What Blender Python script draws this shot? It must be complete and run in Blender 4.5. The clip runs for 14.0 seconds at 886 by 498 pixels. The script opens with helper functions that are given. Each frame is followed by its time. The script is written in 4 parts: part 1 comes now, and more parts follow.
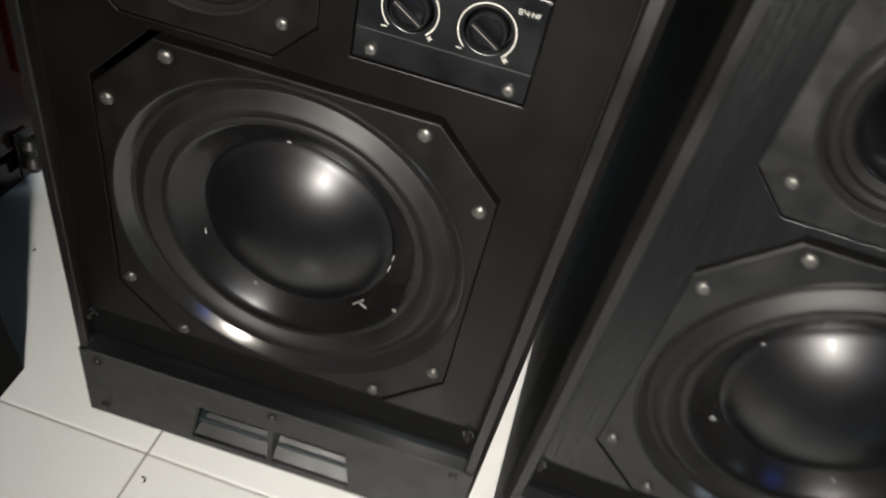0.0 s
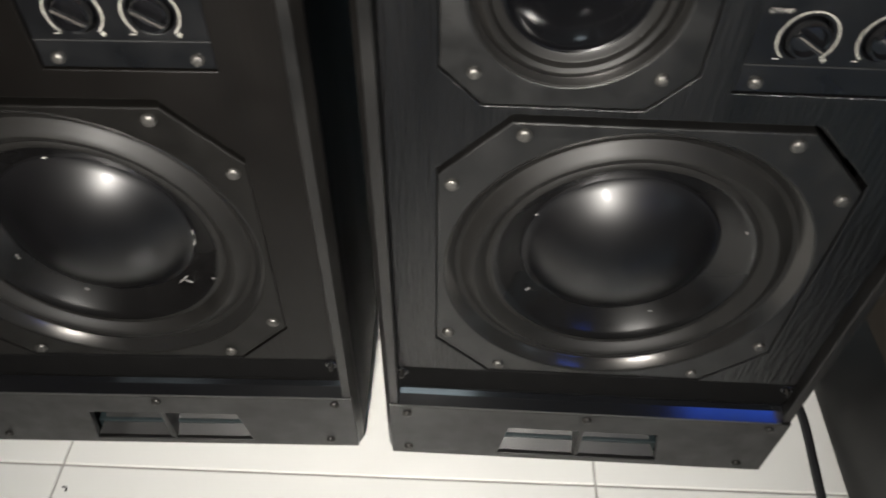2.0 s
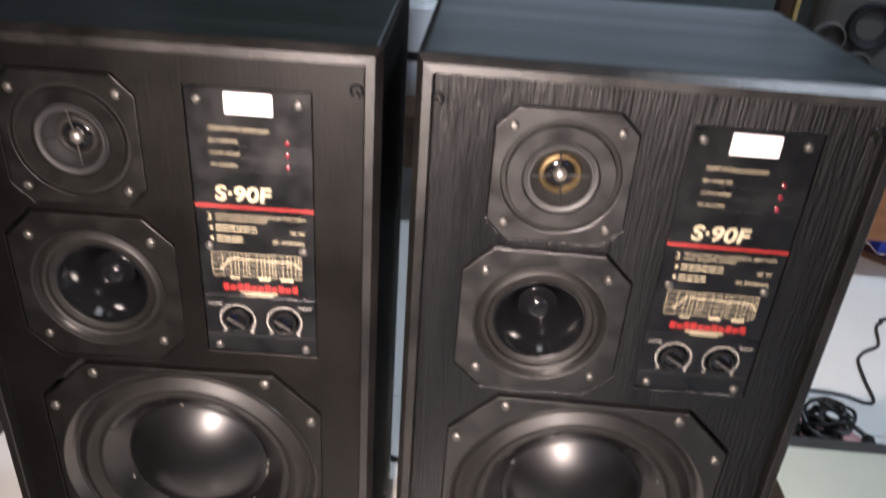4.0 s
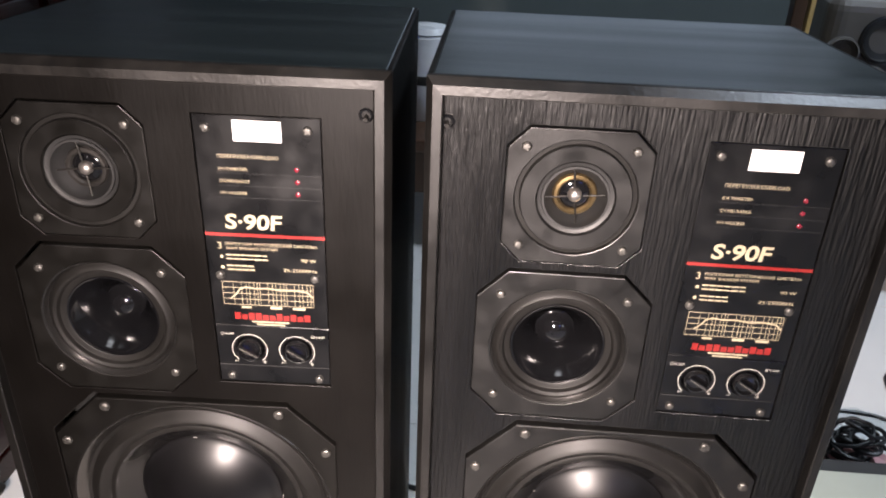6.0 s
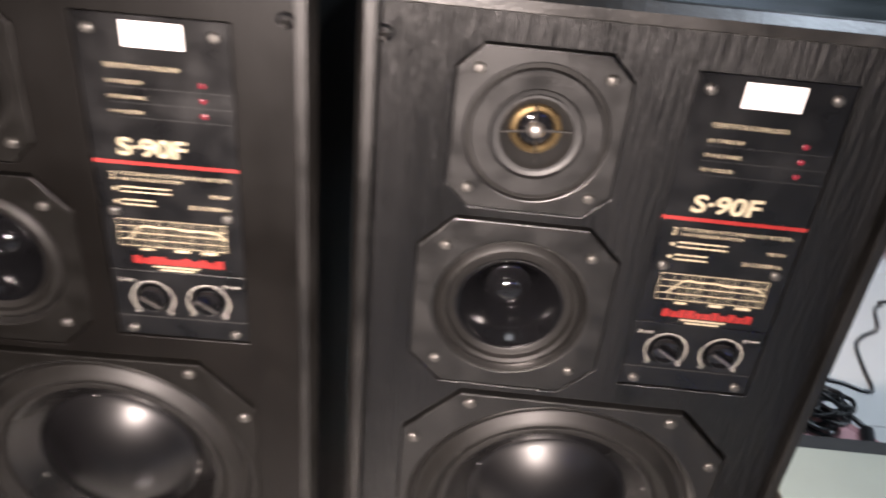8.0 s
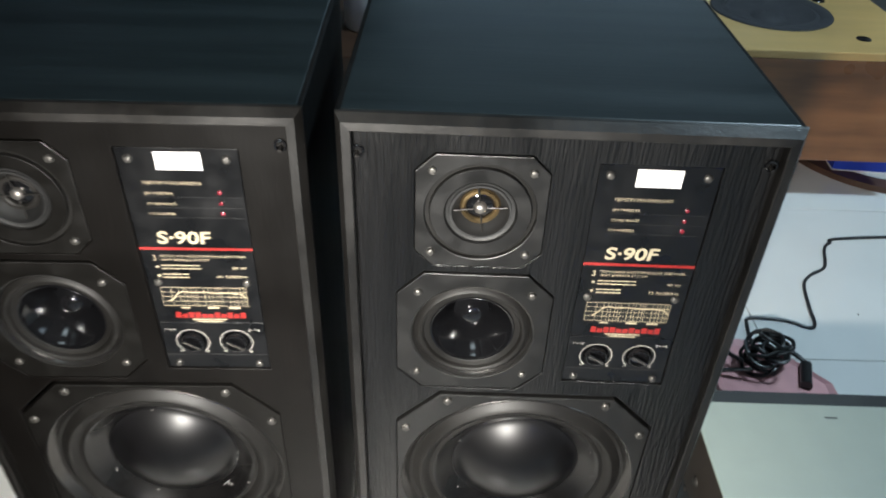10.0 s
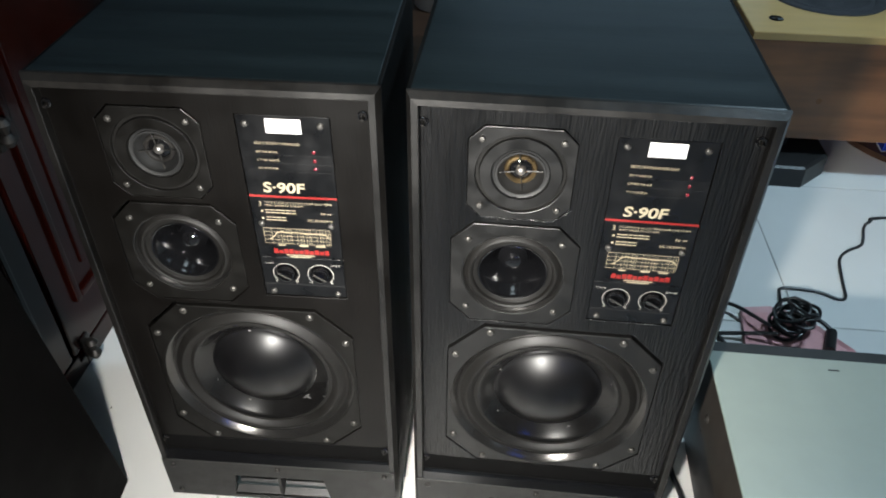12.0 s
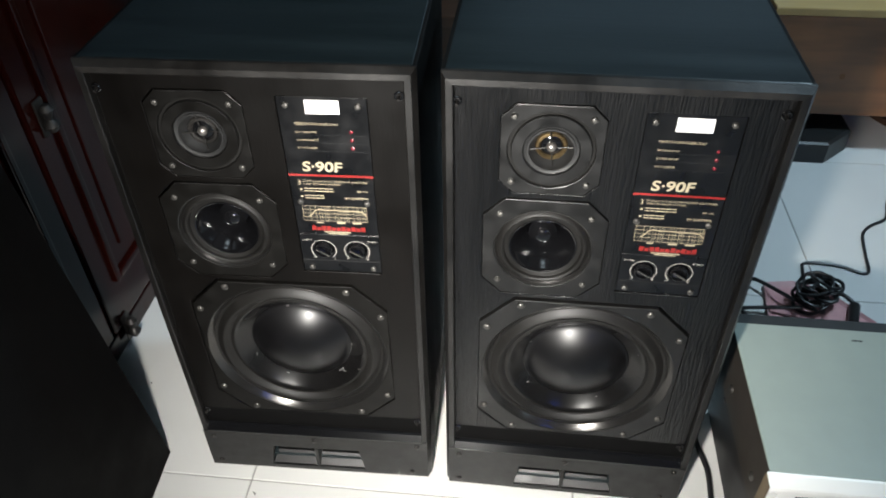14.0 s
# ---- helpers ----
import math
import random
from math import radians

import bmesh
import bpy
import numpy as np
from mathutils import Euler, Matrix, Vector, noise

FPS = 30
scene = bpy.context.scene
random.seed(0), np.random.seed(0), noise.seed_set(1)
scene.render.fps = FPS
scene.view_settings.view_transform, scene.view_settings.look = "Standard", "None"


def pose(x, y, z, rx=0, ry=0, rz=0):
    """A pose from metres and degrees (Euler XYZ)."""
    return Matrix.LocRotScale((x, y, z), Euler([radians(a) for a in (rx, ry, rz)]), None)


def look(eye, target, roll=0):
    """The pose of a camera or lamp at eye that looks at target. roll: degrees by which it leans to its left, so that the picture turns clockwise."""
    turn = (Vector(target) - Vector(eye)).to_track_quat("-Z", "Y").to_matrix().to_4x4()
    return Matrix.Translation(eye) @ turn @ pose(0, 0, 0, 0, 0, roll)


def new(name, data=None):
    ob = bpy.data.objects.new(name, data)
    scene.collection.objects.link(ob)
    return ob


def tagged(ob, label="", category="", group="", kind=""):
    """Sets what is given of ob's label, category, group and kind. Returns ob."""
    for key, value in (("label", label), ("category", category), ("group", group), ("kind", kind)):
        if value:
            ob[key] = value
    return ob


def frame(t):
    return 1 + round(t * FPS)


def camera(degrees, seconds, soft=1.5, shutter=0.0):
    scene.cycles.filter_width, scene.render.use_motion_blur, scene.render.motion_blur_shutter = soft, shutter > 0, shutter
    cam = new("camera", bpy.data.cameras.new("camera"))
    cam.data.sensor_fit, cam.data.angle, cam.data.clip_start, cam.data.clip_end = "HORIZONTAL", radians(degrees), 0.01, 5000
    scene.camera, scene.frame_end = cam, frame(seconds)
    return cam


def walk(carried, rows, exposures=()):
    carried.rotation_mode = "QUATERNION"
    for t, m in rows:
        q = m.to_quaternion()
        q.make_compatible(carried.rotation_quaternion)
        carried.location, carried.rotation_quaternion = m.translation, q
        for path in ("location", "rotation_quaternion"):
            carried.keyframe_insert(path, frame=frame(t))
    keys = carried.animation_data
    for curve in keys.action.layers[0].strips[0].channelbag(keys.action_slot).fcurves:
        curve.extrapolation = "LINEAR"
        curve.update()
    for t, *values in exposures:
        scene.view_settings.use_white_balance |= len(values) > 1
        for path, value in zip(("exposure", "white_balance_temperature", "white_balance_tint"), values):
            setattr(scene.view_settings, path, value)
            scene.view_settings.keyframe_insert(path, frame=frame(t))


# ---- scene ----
cam = camera(61.44, 14.0, soft=1.9, shutter=0.7)
# seconds, eye, target, roll
ROWS = [
    (0, (-0.0610, -0.3495, 0.6325), (-0.2270, 1.1331, -0.6995), 14.40),
    (0.5, (-0.0578, -0.4148, 0.6634), (-0.1447, 1.0894, -0.6519), 12.27),
    (1, (-0.0348, -0.4145, 0.6910), (-0.0961, 1.0572, -0.6620), 8.80),
    (1.5, (0.0172, -0.3586, 0.6824), (-0.0614, 1.0247, -0.7599), 3.41),
    (2, (0.0634, -0.3406, 0.6751), (0.0104, 0.9926, -0.8148), 0.84),
    (2.5, (0.0793, -0.3892, 0.6911), (0.0919, 1.0236, -0.7245), 1.54),
    (3, (0.0800, -0.4698, 0.7300), (0.0966, 1.0680, -0.5486), 3.91),
    (3.5, (0.0624, -0.5163, 0.7833), (0.0639, 1.1367, -0.3426), 4.35),
    (4, (0.0436, -0.5356, 0.8413), (-0.0052, 1.2258, -0.1049), 4.16),
    (4.2, (0.0425, -0.5404, 0.8472), (-0.0196, 1.2400, -0.0619), 3.97),
    (6.3, (0.0456, -0.5170, 0.8299), (-0.0430, 1.2716, -0.0606), 2.11),
    (6.5, (0.0487, -0.5104, 0.8246), (-0.0174, 1.2609, -0.1017), 2.30),
    (7, (0.0397, -0.4966, 0.8249), (-0.0705, 1.2698, -0.1065), 2.49),
    (7.5, (0.0199, -0.4882, 0.8253), (-0.1506, 1.2749, -0.1034), 2.04),
    (8, (0.0670, -0.4458, 0.7937), (0.0548, 1.2818, -0.2139), 5.61),
    (8.2, (0.0753, -0.4267, 0.7962), (0.1168, 1.2816, -0.2430), 5.86),
    (10.3, (0.0879, -0.5524, 0.9967), (0.0619, 1.0355, -0.2189), 1.06),
    (10.5, (0.0997, -0.5856, 1.0154), (0.0203, 0.9874, -0.2173), 1.03),
    (11, (0.1091, -0.6179, 1.0377), (-0.0443, 0.9318, -0.2173), -0.32),
    (11.5, (0.1031, -0.6301, 1.0355), (-0.0622, 0.9230, -0.2136), 0.39),
    (12, (0.1010, -0.6400, 1.0373), (-0.0522, 0.9122, -0.2146), 0.72),
    (12.5, (0.0975, -0.6535, 1.0436), (-0.0673, 0.8787, -0.2313), -0.39),
    (13, (0.0940, -0.6649, 1.0445), (-0.0767, 0.8507, -0.2493), -0.74),
    (13.5, (0.0890, -0.6675, 1.0529), (-0.0952, 0.8496, -0.2372), -1.03),
    (14, (0.0864, -0.6702, 1.0496), (-0.1097, 0.8474, -0.2383), -0.94),
]
EXPOSURES = [(0.0, -0.5, 6250, 8), (1.5, -0.5, 6250, 9), (3.0, -0.45, 6200, 8), (3.5, -0.35, 6250, 9), (4.0, 0.25, 6800, 24), (6.9, 0.25, 6800, 24), (7.5, 0.55, 6500, 16), (8.0, 0.2, 6800, 23), (10.3, 0.05, 6150, 7), (14.0, -0.2, 6100, 8)]
walk(cam, [(t, look(eye, target, roll)) for t, eye, target, roll in ROWS], EXPOSURES)

# ---- world and lights ----
world = bpy.data.worlds.new("world")
scene.world = world
world.use_nodes = True
sky = world.node_tree.nodes.new("ShaderNodeTexSky")
sky.sky_type = "NISHITA"
sky.sun_disc = False
sky.sun_elevation = radians(35)
world.node_tree.links.new(sky.outputs[0], world.node_tree.nodes["Background"].inputs[0])
world.node_tree.nodes["Background"].inputs[1].default_value = 0.1


def area_light(name, place, target, size_x, size_y, watts, colour):
    data = bpy.data.lights.new(name, "AREA")
    data.shape, data.size, data.size_y = "RECTANGLE", size_x, size_y
    data.energy, data.color = watts, colour
    ob = new(name, data)
    ob.matrix_world = look(place, target)
    return ob


LAMP = Vector((-0.10, -0.90, 2.55))
COOL = Vector((1.35, 0.75, 2.55))
# Fixed stand-in for the torch that moves along with the camera
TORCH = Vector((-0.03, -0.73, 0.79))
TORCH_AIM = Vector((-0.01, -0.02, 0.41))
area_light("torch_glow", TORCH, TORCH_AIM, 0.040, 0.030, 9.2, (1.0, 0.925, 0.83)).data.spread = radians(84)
# Weak unseen ceiling lamp, added as fill and for a small highlight
area_light("ceiling_fill_glow", LAMP - Vector((0, 0, 0.03)), LAMP - Vector((0, 0, 1)), 0.45, 0.30, 2, (0.80, 0.97, 1.0))
# Unseen cool lamp, added to turn the tiles at the back right bluish
area_light("cool_ceiling_light_glow", COOL - Vector((0, 0, 0.03)), COOL - Vector((0, 0, 1)), 0.45, 0.30, 37, (0.66, 0.87, 1.0))
area_light("blue_window_daylight", (1.68, -3.19, 2.05), (1.68, 0.0, 2.05), 0.60, 0.12, 2.0, (0.05, 0.17, 1.0))
area_light("side_window_daylight", (2.49, -1.95, 1.65), (0.0, -1.95, 1.65), 0.40, 0.80, 4.0, (0.74, 0.90, 1.0))
area_light("back_window_daylight", (0.75, 3.12, 1.2), (0.9, 0.6, 0.0), 1.9, 0.6, 1.6, (0.60, 0.82, 1.0))


# ---- materials ----
def mat(name, colour, rough=0.5, metal=0.0, vary=0.25, scale=40.0, bump=0.0, bump_scale=None, stretch=(1, 1, 1), spots=None, coat=0.0, spec=0.5, rough_vary=0.1, grainy=False):
    """Surface with colour variation at two scales, uneven gloss and fine relief."""
    m = bpy.data.materials.new(name)
    m.use_nodes = True
    nt = m.node_tree
    b = nt.nodes["Principled BSDF"]
    tex = nt.nodes.new("ShaderNodeTexCoord")
    mp = nt.nodes.new("ShaderNodeMapping")
    mp.inputs["Scale"].default_value = stretch
    nt.links.new(tex.outputs["Object"], mp.inputs[0])
    n1 = nt.nodes.new("ShaderNodeTexNoise")
    n1.inputs["Scale"].default_value = scale
    n1.inputs["Detail"].default_value = 6
    n2 = nt.nodes.new("ShaderNodeTexNoise")
    n2.inputs["Scale"].default_value = scale * 0.15
    n2.inputs["Detail"].default_value = 3
    nt.links.new(mp.outputs[0], n1.inputs[0])
    nt.links.new(mp.outputs[0] if grainy else tex.outputs["Object"], n2.inputs[0])
    mix = nt.nodes.new("ShaderNodeMath")
    mix.operation = "ADD"
    nt.links.new(n1.outputs[0], mix.inputs[0])
    nt.links.new(n2.outputs[0], mix.inputs[1])
    ramp = nt.nodes.new("ShaderNodeMapRange")
    ramp.inputs["From Min"].default_value, ramp.inputs["From Max"].default_value = 0.65, 1.35
    ramp.inputs["To Min"].default_value, ramp.inputs["To Max"].default_value = 1 - vary, 1 + vary
    nt.links.new(mix.outputs[0], ramp.inputs[0])
    mul = nt.nodes.new("ShaderNodeVectorMath")
    mul.operation = "SCALE"
    mul.inputs[0].default_value = colour
    nt.links.new(ramp.outputs[0], mul.inputs["Scale"])
    out = mul.outputs[0]
    if spots:
        n3 = nt.nodes.new("ShaderNodeTexNoise")
        n3.inputs["Scale"].default_value = spots[1]
        n3.inputs["Detail"].default_value = 8
        n3.inputs["Roughness"].default_value = 0.75
        nt.links.new(tex.outputs["Object"], n3.inputs[0])
        r3 = nt.nodes.new("ShaderNodeMapRange")
        r3.inputs["From Min"].default_value, r3.inputs["From Max"].default_value = spots[2], spots[2] + 0.12
        nt.links.new(n3.outputs[0], r3.inputs[0])
        mx = nt.nodes.new("ShaderNodeMix")
        mx.data_type = "RGBA"
        mx.inputs["B"].default_value = (*spots[0], 1)
        nt.links.new(r3.outputs[0], mx.inputs["Factor"])
        nt.links.new(out, mx.inputs["A"])
        out = mx.outputs["Result"]
    nt.links.new(out, b.inputs["Base Color"])
    rr = nt.nodes.new("ShaderNodeMapRange")
    rr.inputs["From Min"].default_value, rr.inputs["From Max"].default_value = 0.3, 0.7
    rr.inputs["To Min"].default_value = max(0.02, rough - rough_vary)
    rr.inputs["To Max"].default_value = min(1, rough + rough_vary)
    nt.links.new(n2.outputs[0], rr.inputs[0])
    nt.links.new(rr.outputs[0], b.inputs["Roughness"])
    b.inputs["Metallic"].default_value = metal
    b.inputs["Specular IOR Level"].default_value = spec
    b.inputs["Coat Weight"].default_value = coat
    b.inputs["Coat Roughness"].default_value = 0.08
    if bump:
        bp = nt.nodes.new("ShaderNodeBump")
        bp.inputs["Strength"].default_value = min(1.0, bump)
        bp.inputs["Distance"].default_value = 0.001 * max(1.0, bump)
        if bump_scale:
            nb = nt.nodes.new("ShaderNodeTexNoise")
            nb.inputs["Scale"].default_value = bump_scale
            nb.inputs["Detail"].default_value = 4
            nt.links.new(mp.outputs[0], nb.inputs[0])
            nt.links.new(nb.outputs[0], bp.inputs["Height"])
        else:
            nt.links.new(n1.outputs[0], bp.inputs["Height"])
        nt.links.new(bp.outputs[0], b.inputs["Normal"])
    return m


def glow(name, colour, strength):
    m = bpy.data.materials.new(name)
    m.use_nodes = True
    b = m.node_tree.nodes["Principled BSDF"]
    b.inputs["Base Color"].default_value = (*colour, 1)
    b.inputs["Emission Color"].default_value = (*colour, 1)
    b.inputs["Emission Strength"].default_value = strength
    return m


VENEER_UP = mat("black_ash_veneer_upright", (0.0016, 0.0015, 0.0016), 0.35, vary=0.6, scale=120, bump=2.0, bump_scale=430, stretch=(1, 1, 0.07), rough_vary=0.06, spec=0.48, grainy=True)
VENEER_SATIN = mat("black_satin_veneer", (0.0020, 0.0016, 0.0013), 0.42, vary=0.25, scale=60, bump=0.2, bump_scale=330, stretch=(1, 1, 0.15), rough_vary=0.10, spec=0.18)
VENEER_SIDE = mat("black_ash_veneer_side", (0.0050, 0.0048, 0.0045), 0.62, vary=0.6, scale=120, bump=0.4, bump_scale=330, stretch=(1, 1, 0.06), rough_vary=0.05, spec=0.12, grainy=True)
# Black veneer tinted teal: the tops' cool reflection is in the base colour
VENEER_TEAL = mat("black_ash_veneer_teal_sheen", (0.013, 0.0195, 0.0215), 0.36, vary=0.35, scale=170, bump=0.15, bump_scale=420, stretch=(0.05, 1, 1), rough_vary=0.05, spec=0.5, grainy=True)
# Specks are wear; the grey above RIM's black is sheen in the colour
RIM_TOP = mat("rubbed_top_edge_sheen", (0.010, 0.009, 0.008), 0.40, vary=0.8, scale=90, bump=0.3, bump_scale=300, spots=((0.12, 0.11, 0.095), 75, 0.68), spec=0.6)
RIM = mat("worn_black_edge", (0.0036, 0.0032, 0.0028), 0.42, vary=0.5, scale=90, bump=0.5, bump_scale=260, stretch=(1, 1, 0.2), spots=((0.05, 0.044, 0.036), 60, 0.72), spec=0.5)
PLATE = mat("black_moulded_plastic", (0.0042, 0.0040, 0.0038), 0.42, vary=0.18, scale=300, bump=0.18, bump_scale=900, spec=0.45)
# Near-black without gloss: the shade of recess and bass port in the colour
MATTE = mat("matte_recess_black", (0.0022, 0.0021, 0.0021), 0.8, vary=0.3, scale=150, bump=0.2, bump_scale=500, spec=0.08)
PLATE_DULL = mat("dull_black_plastic", (0.0030, 0.0027, 0.0023), 0.46, vary=0.2, scale=300, bump=0.18, bump_scale=900, spec=0.19)
GROOVE = mat("matte_black_groove", (0.008, 0.008, 0.008), 0.6, vary=0.2, scale=80)
RUBBER = mat("black_rubber", (0.0062, 0.0058, 0.0053), 0.50, spec=0.22, vary=0.35, scale=70, spots=((0.035, 0.032, 0.027), 90, 0.70))
CONE = mat("glossy_black_cone", (0.0040, 0.0038, 0.0038), 0.27, spec=0.35, vary=0.3, scale=60, spots=((0.05, 0.046, 0.042), 120, 0.74), coat=0.05)
CAP = mat("polished_black_dust_cap", (0.0026, 0.0025, 0.0028), 0.34, spec=0.34, vary=0.4, scale=50, rough_vary=0.07, spots=((0.04, 0.04, 0.04), 130, 0.76), coat=0.02)
GLOSS = mat("gloss_black_plastic", (0.0042, 0.0042, 0.0047), 0.10, spec=0.7, vary=0.1, scale=50, rough_vary=0.03)
MIDCONE = mat("glossy_black_mid_cone", (0.0028, 0.0028, 0.0032), 0.15, spec=0.55, vary=0.15, scale=50, rough_vary=0.04)
CHROME_BLACK = mat("polished_dark_metal_ring", (0.060, 0.058, 0.056), 0.20, metal=0.85, vary=0.2, scale=60, rough_vary=0.06)
STEEL = mat("dull_steel_screw", (0.115, 0.110, 0.102), 0.45, metal=0.9, vary=0.3, scale=300, spots=((0.15, 0.115, 0.075), 200, 0.68))
BLACK_SCREW = mat("blackened_metal", (0.03, 0.028, 0.026), 0.4, metal=0.6)
GOLD = mat("brass_ring", (0.20, 0.14, 0.068), 0.32, metal=0.9, vary=0.3, scale=200)
SILVER = mat("silvered_metal", (0.6, 0.58, 0.54), 0.25, metal=0.95, vary=0.1, scale=200)
CAP_METAL = mat("dull_metal_cap", (0.30, 0.28, 0.26), 0.36, metal=0.9, vary=0.1, scale=200)
PANEL = mat("black_panel_plastic", (0.0022, 0.0022, 0.0025), 0.34, vary=0.2, scale=200, bump=0.05, bump_scale=800, spec=0.45)
PALE = mat("pale_print", (0.29, 0.28, 0.25), 0.55, vary=0.15, scale=300)
CREAM = mat("cream_print", (0.30, 0.26, 0.175), 0.55, vary=0.15, scale=300)
RED = mat("red_print", (0.17, 0.010, 0.008), 0.5, vary=0.2, scale=200)
STICKER = mat("white_sticker", (0.86, 0.85, 0.83), 0.35, vary=0.04, scale=100)
STICKER_INK = mat("pale_grey_ink", (0.55, 0.55, 0.54), 0.4)
FLECK = mat("greyish_fleck", (0.32, 0.31, 0.29), 0.5)
LED = mat("dim_red_lens", (0.16, 0.012, 0.022), 0.3)
TILE = mat("white_glazed_tile", (0.72, 0.715, 0.69), 0.10, vary=0.05, scale=5, rough_vary=0.03, bump=0.02, bump_scale=14, spec=0.75, spots=((0.55, 0.52, 0.46), 38, 0.76))
GROUT = mat("grey_grout", (0.3, 0.29, 0.27), 0.85, vary=0.25, scale=60)
WALL = mat("grey_green_painted_plaster", (0.10, 0.12, 0.117), 0.7, vary=0.05, scale=6, bump=0.1, bump_scale=120)
CEIL = mat("white_ceiling_paint", (0.22, 0.22, 0.215), 0.8, vary=0.04, scale=6)
MAHOG = mat("dark_red_lacquered_wood", (0.0115, 0.0015, 0.0009), 0.18, vary=0.7, scale=30, stretch=(1, 1, 0.08), coat=0.1, spec=0.25, rough_vary=0.06)
BOX = mat("matte_black_vinyl", (0.0026, 0.0024, 0.0024), 0.65, vary=0.2, scale=120, bump=0.15, bump_scale=600, spec=0.08)
AMPTOP = mat("grey_green_painted_steel", (0.25, 0.285, 0.25), 0.45, vary=0.05, scale=30, bump=0.05, bump_scale=900, spots=((0.17, 0.17, 0.155), 60, 0.78))
AMPSIDE = mat("dark_bronze_painted_steel", (0.03, 0.025, 0.02), 0.45, vary=0.2, scale=40, spots=((0.08, 0.07, 0.06), 70, 0.72))
AMPEND = mat("dull_gold_painted_end", (0.20, 0.155, 0.095), 0.45, metal=0.3, vary=0.15, scale=60)
AMPFRONT = mat("champagne_aluminium", (0.86, 0.84, 0.79), 0.32, metal=0.15, vary=0.05, scale=60, stretch=(0.05, 1, 1))
BLACKSTEEL = mat("black_painted_steel", (0.012, 0.012, 0.012), 0.4, vary=0.2, scale=40)
WALNUT = mat("walnut_veneer", (0.19, 0.080, 0.030), 0.32, vary=0.8, scale=22, stretch=(0.12, 1, 1), coat=0.1)
PINE = mat("yellow_lacquered_wood", (0.50, 0.33, 0.125), 0.38, vary=0.15, scale=25, stretch=(0.2, 1, 1))
FOAM = mat("dark_grey_foam", (0.03, 0.03, 0.034), 0.8, vary=0.2, scale=200, bump=0.3, bump_scale=500)
CABLE = mat("black_cable_rubber", (0.014, 0.014, 0.015), 0.4, vary=0.2, scale=60)
PINK = mat("pink_plastic", (0.62, 0.33, 0.34), 0.45, vary=0.15, scale=30)
BLUE = mat("blue_card", (0.02, 0.05, 0.4), 0.4, vary=0.1, scale=40)
WHITE_PL = mat("white_plastic", (0.75, 0.76, 0.76), 0.35, vary=0.05, scale=40)
TAUPE = mat("taupe_plastic", (0.10, 0.09, 0.08), 0.4, vary=0.1, scale=40)
BROWN = mat("dark_brown_wood", (0.07, 0.035, 0.02), 0.4, vary=0.4, scale=20, stretch=(1, 1, 0.1))
FRAME_W = mat("white_window_paint", (0.75, 0.75, 0.74), 0.4, vary=0.05, scale=20)
SKYGLOW = glow("sky_backdrop", (0.62, 0.82, 1.0), 0.4)
BLUEGLOW = glow("blue_sky_backdrop", (0.06, 0.16, 1.0), 3.0)
COOLGLOW = glow("cool_lamp_diffuser", (0.7, 0.88, 1.0), 6.0)
LAMPGLOW = glow("lamp_diffuser", (0.9, 0.97, 1.0), 2.0)


# ---- mesh helpers ----
def part(name, bm, material, parent=None, label="", smooth=False):
    me = bpy.data.meshes.new(name)
    bm.normal_update()
    bm.to_mesh(me)
    bm.free()
    for p in me.polygons:
        p.use_smooth = smooth
    if smooth:
        me.set_sharp_from_angle(angle=radians(38))
    me.materials.append(material)
    ob = new(name, me)
    if parent is not None:
        ob.parent = parent
    if label:
        ob["label"] = label
    return ob


def thing(name, label, category, group="", kind="", m=None):
    ob = new(name)
    ob.empty_display_size = 0.05
    if m is not None:
        ob.matrix_world = m
    return tagged(ob, label, category, group, kind)


def box_bm(x0, x1, y0, y1, z0, z1, bevel=0.0, seg=2, bm=None):
    bm = bm or bmesh.new()
    r = bmesh.ops.create_cube(bm, size=1)
    bmesh.ops.scale(bm, vec=(x1 - x0, y1 - y0, z1 - z0), verts=r["verts"])
    bmesh.ops.translate(bm, vec=((x0 + x1) / 2, (y0 + y1) / 2, (z0 + z1) / 2), verts=r["verts"])
    if bevel:
        es = list({e for v in r["verts"] for e in v.link_edges})
        bmesh.ops.bevel(bm, geom=es, offset=bevel, segments=seg, affect="EDGES", profile=0.5)
    return bm


def lathe_bm(profile, cx, cz, n=72, bm=None, squash=1.0):
    """Turned form round an axis along y; profile of (radius, y) from the outside in."""
    bm = bm or bmesh.new()
    rings = []
    for r, y in profile:
        if r < 1e-6:
            rings.append([bm.verts.new((cx, y, cz))])
        else:
            rings.append([bm.verts.new((cx + r * math.cos(2 * math.pi * i / n), y, cz + squash * r * math.sin(2 * math.pi * i / n))) for i in range(n)])
    for a, b in zip(rings, rings[1:]):
        for i in range(n):
            j = (i + 1) % n
            if len(b) == 1:
                bm.faces.new((a[i], a[j], b[0]))
            elif len(a) == 1:
                bm.faces.new((a[0], b[j], b[i]))
            else:
                bm.faces.new((a[i], a[j], b[j], b[i]))
    return bm


def turned_bm(profile, cx, cy, n=48, bm=None):
    """Turned form round a vertical axis; profile of (radius, z)."""
    bm = lathe_bm(profile, 0, 0, n, bm)
    bmesh.ops.rotate(bm, verts=bm.verts, cent=(0, 0, 0), matrix=Matrix.Rotation(radians(90), 3, "X"))
    bmesh.ops.translate(bm, verts=bm.verts, vec=(cx, cy, 0))
    return bm


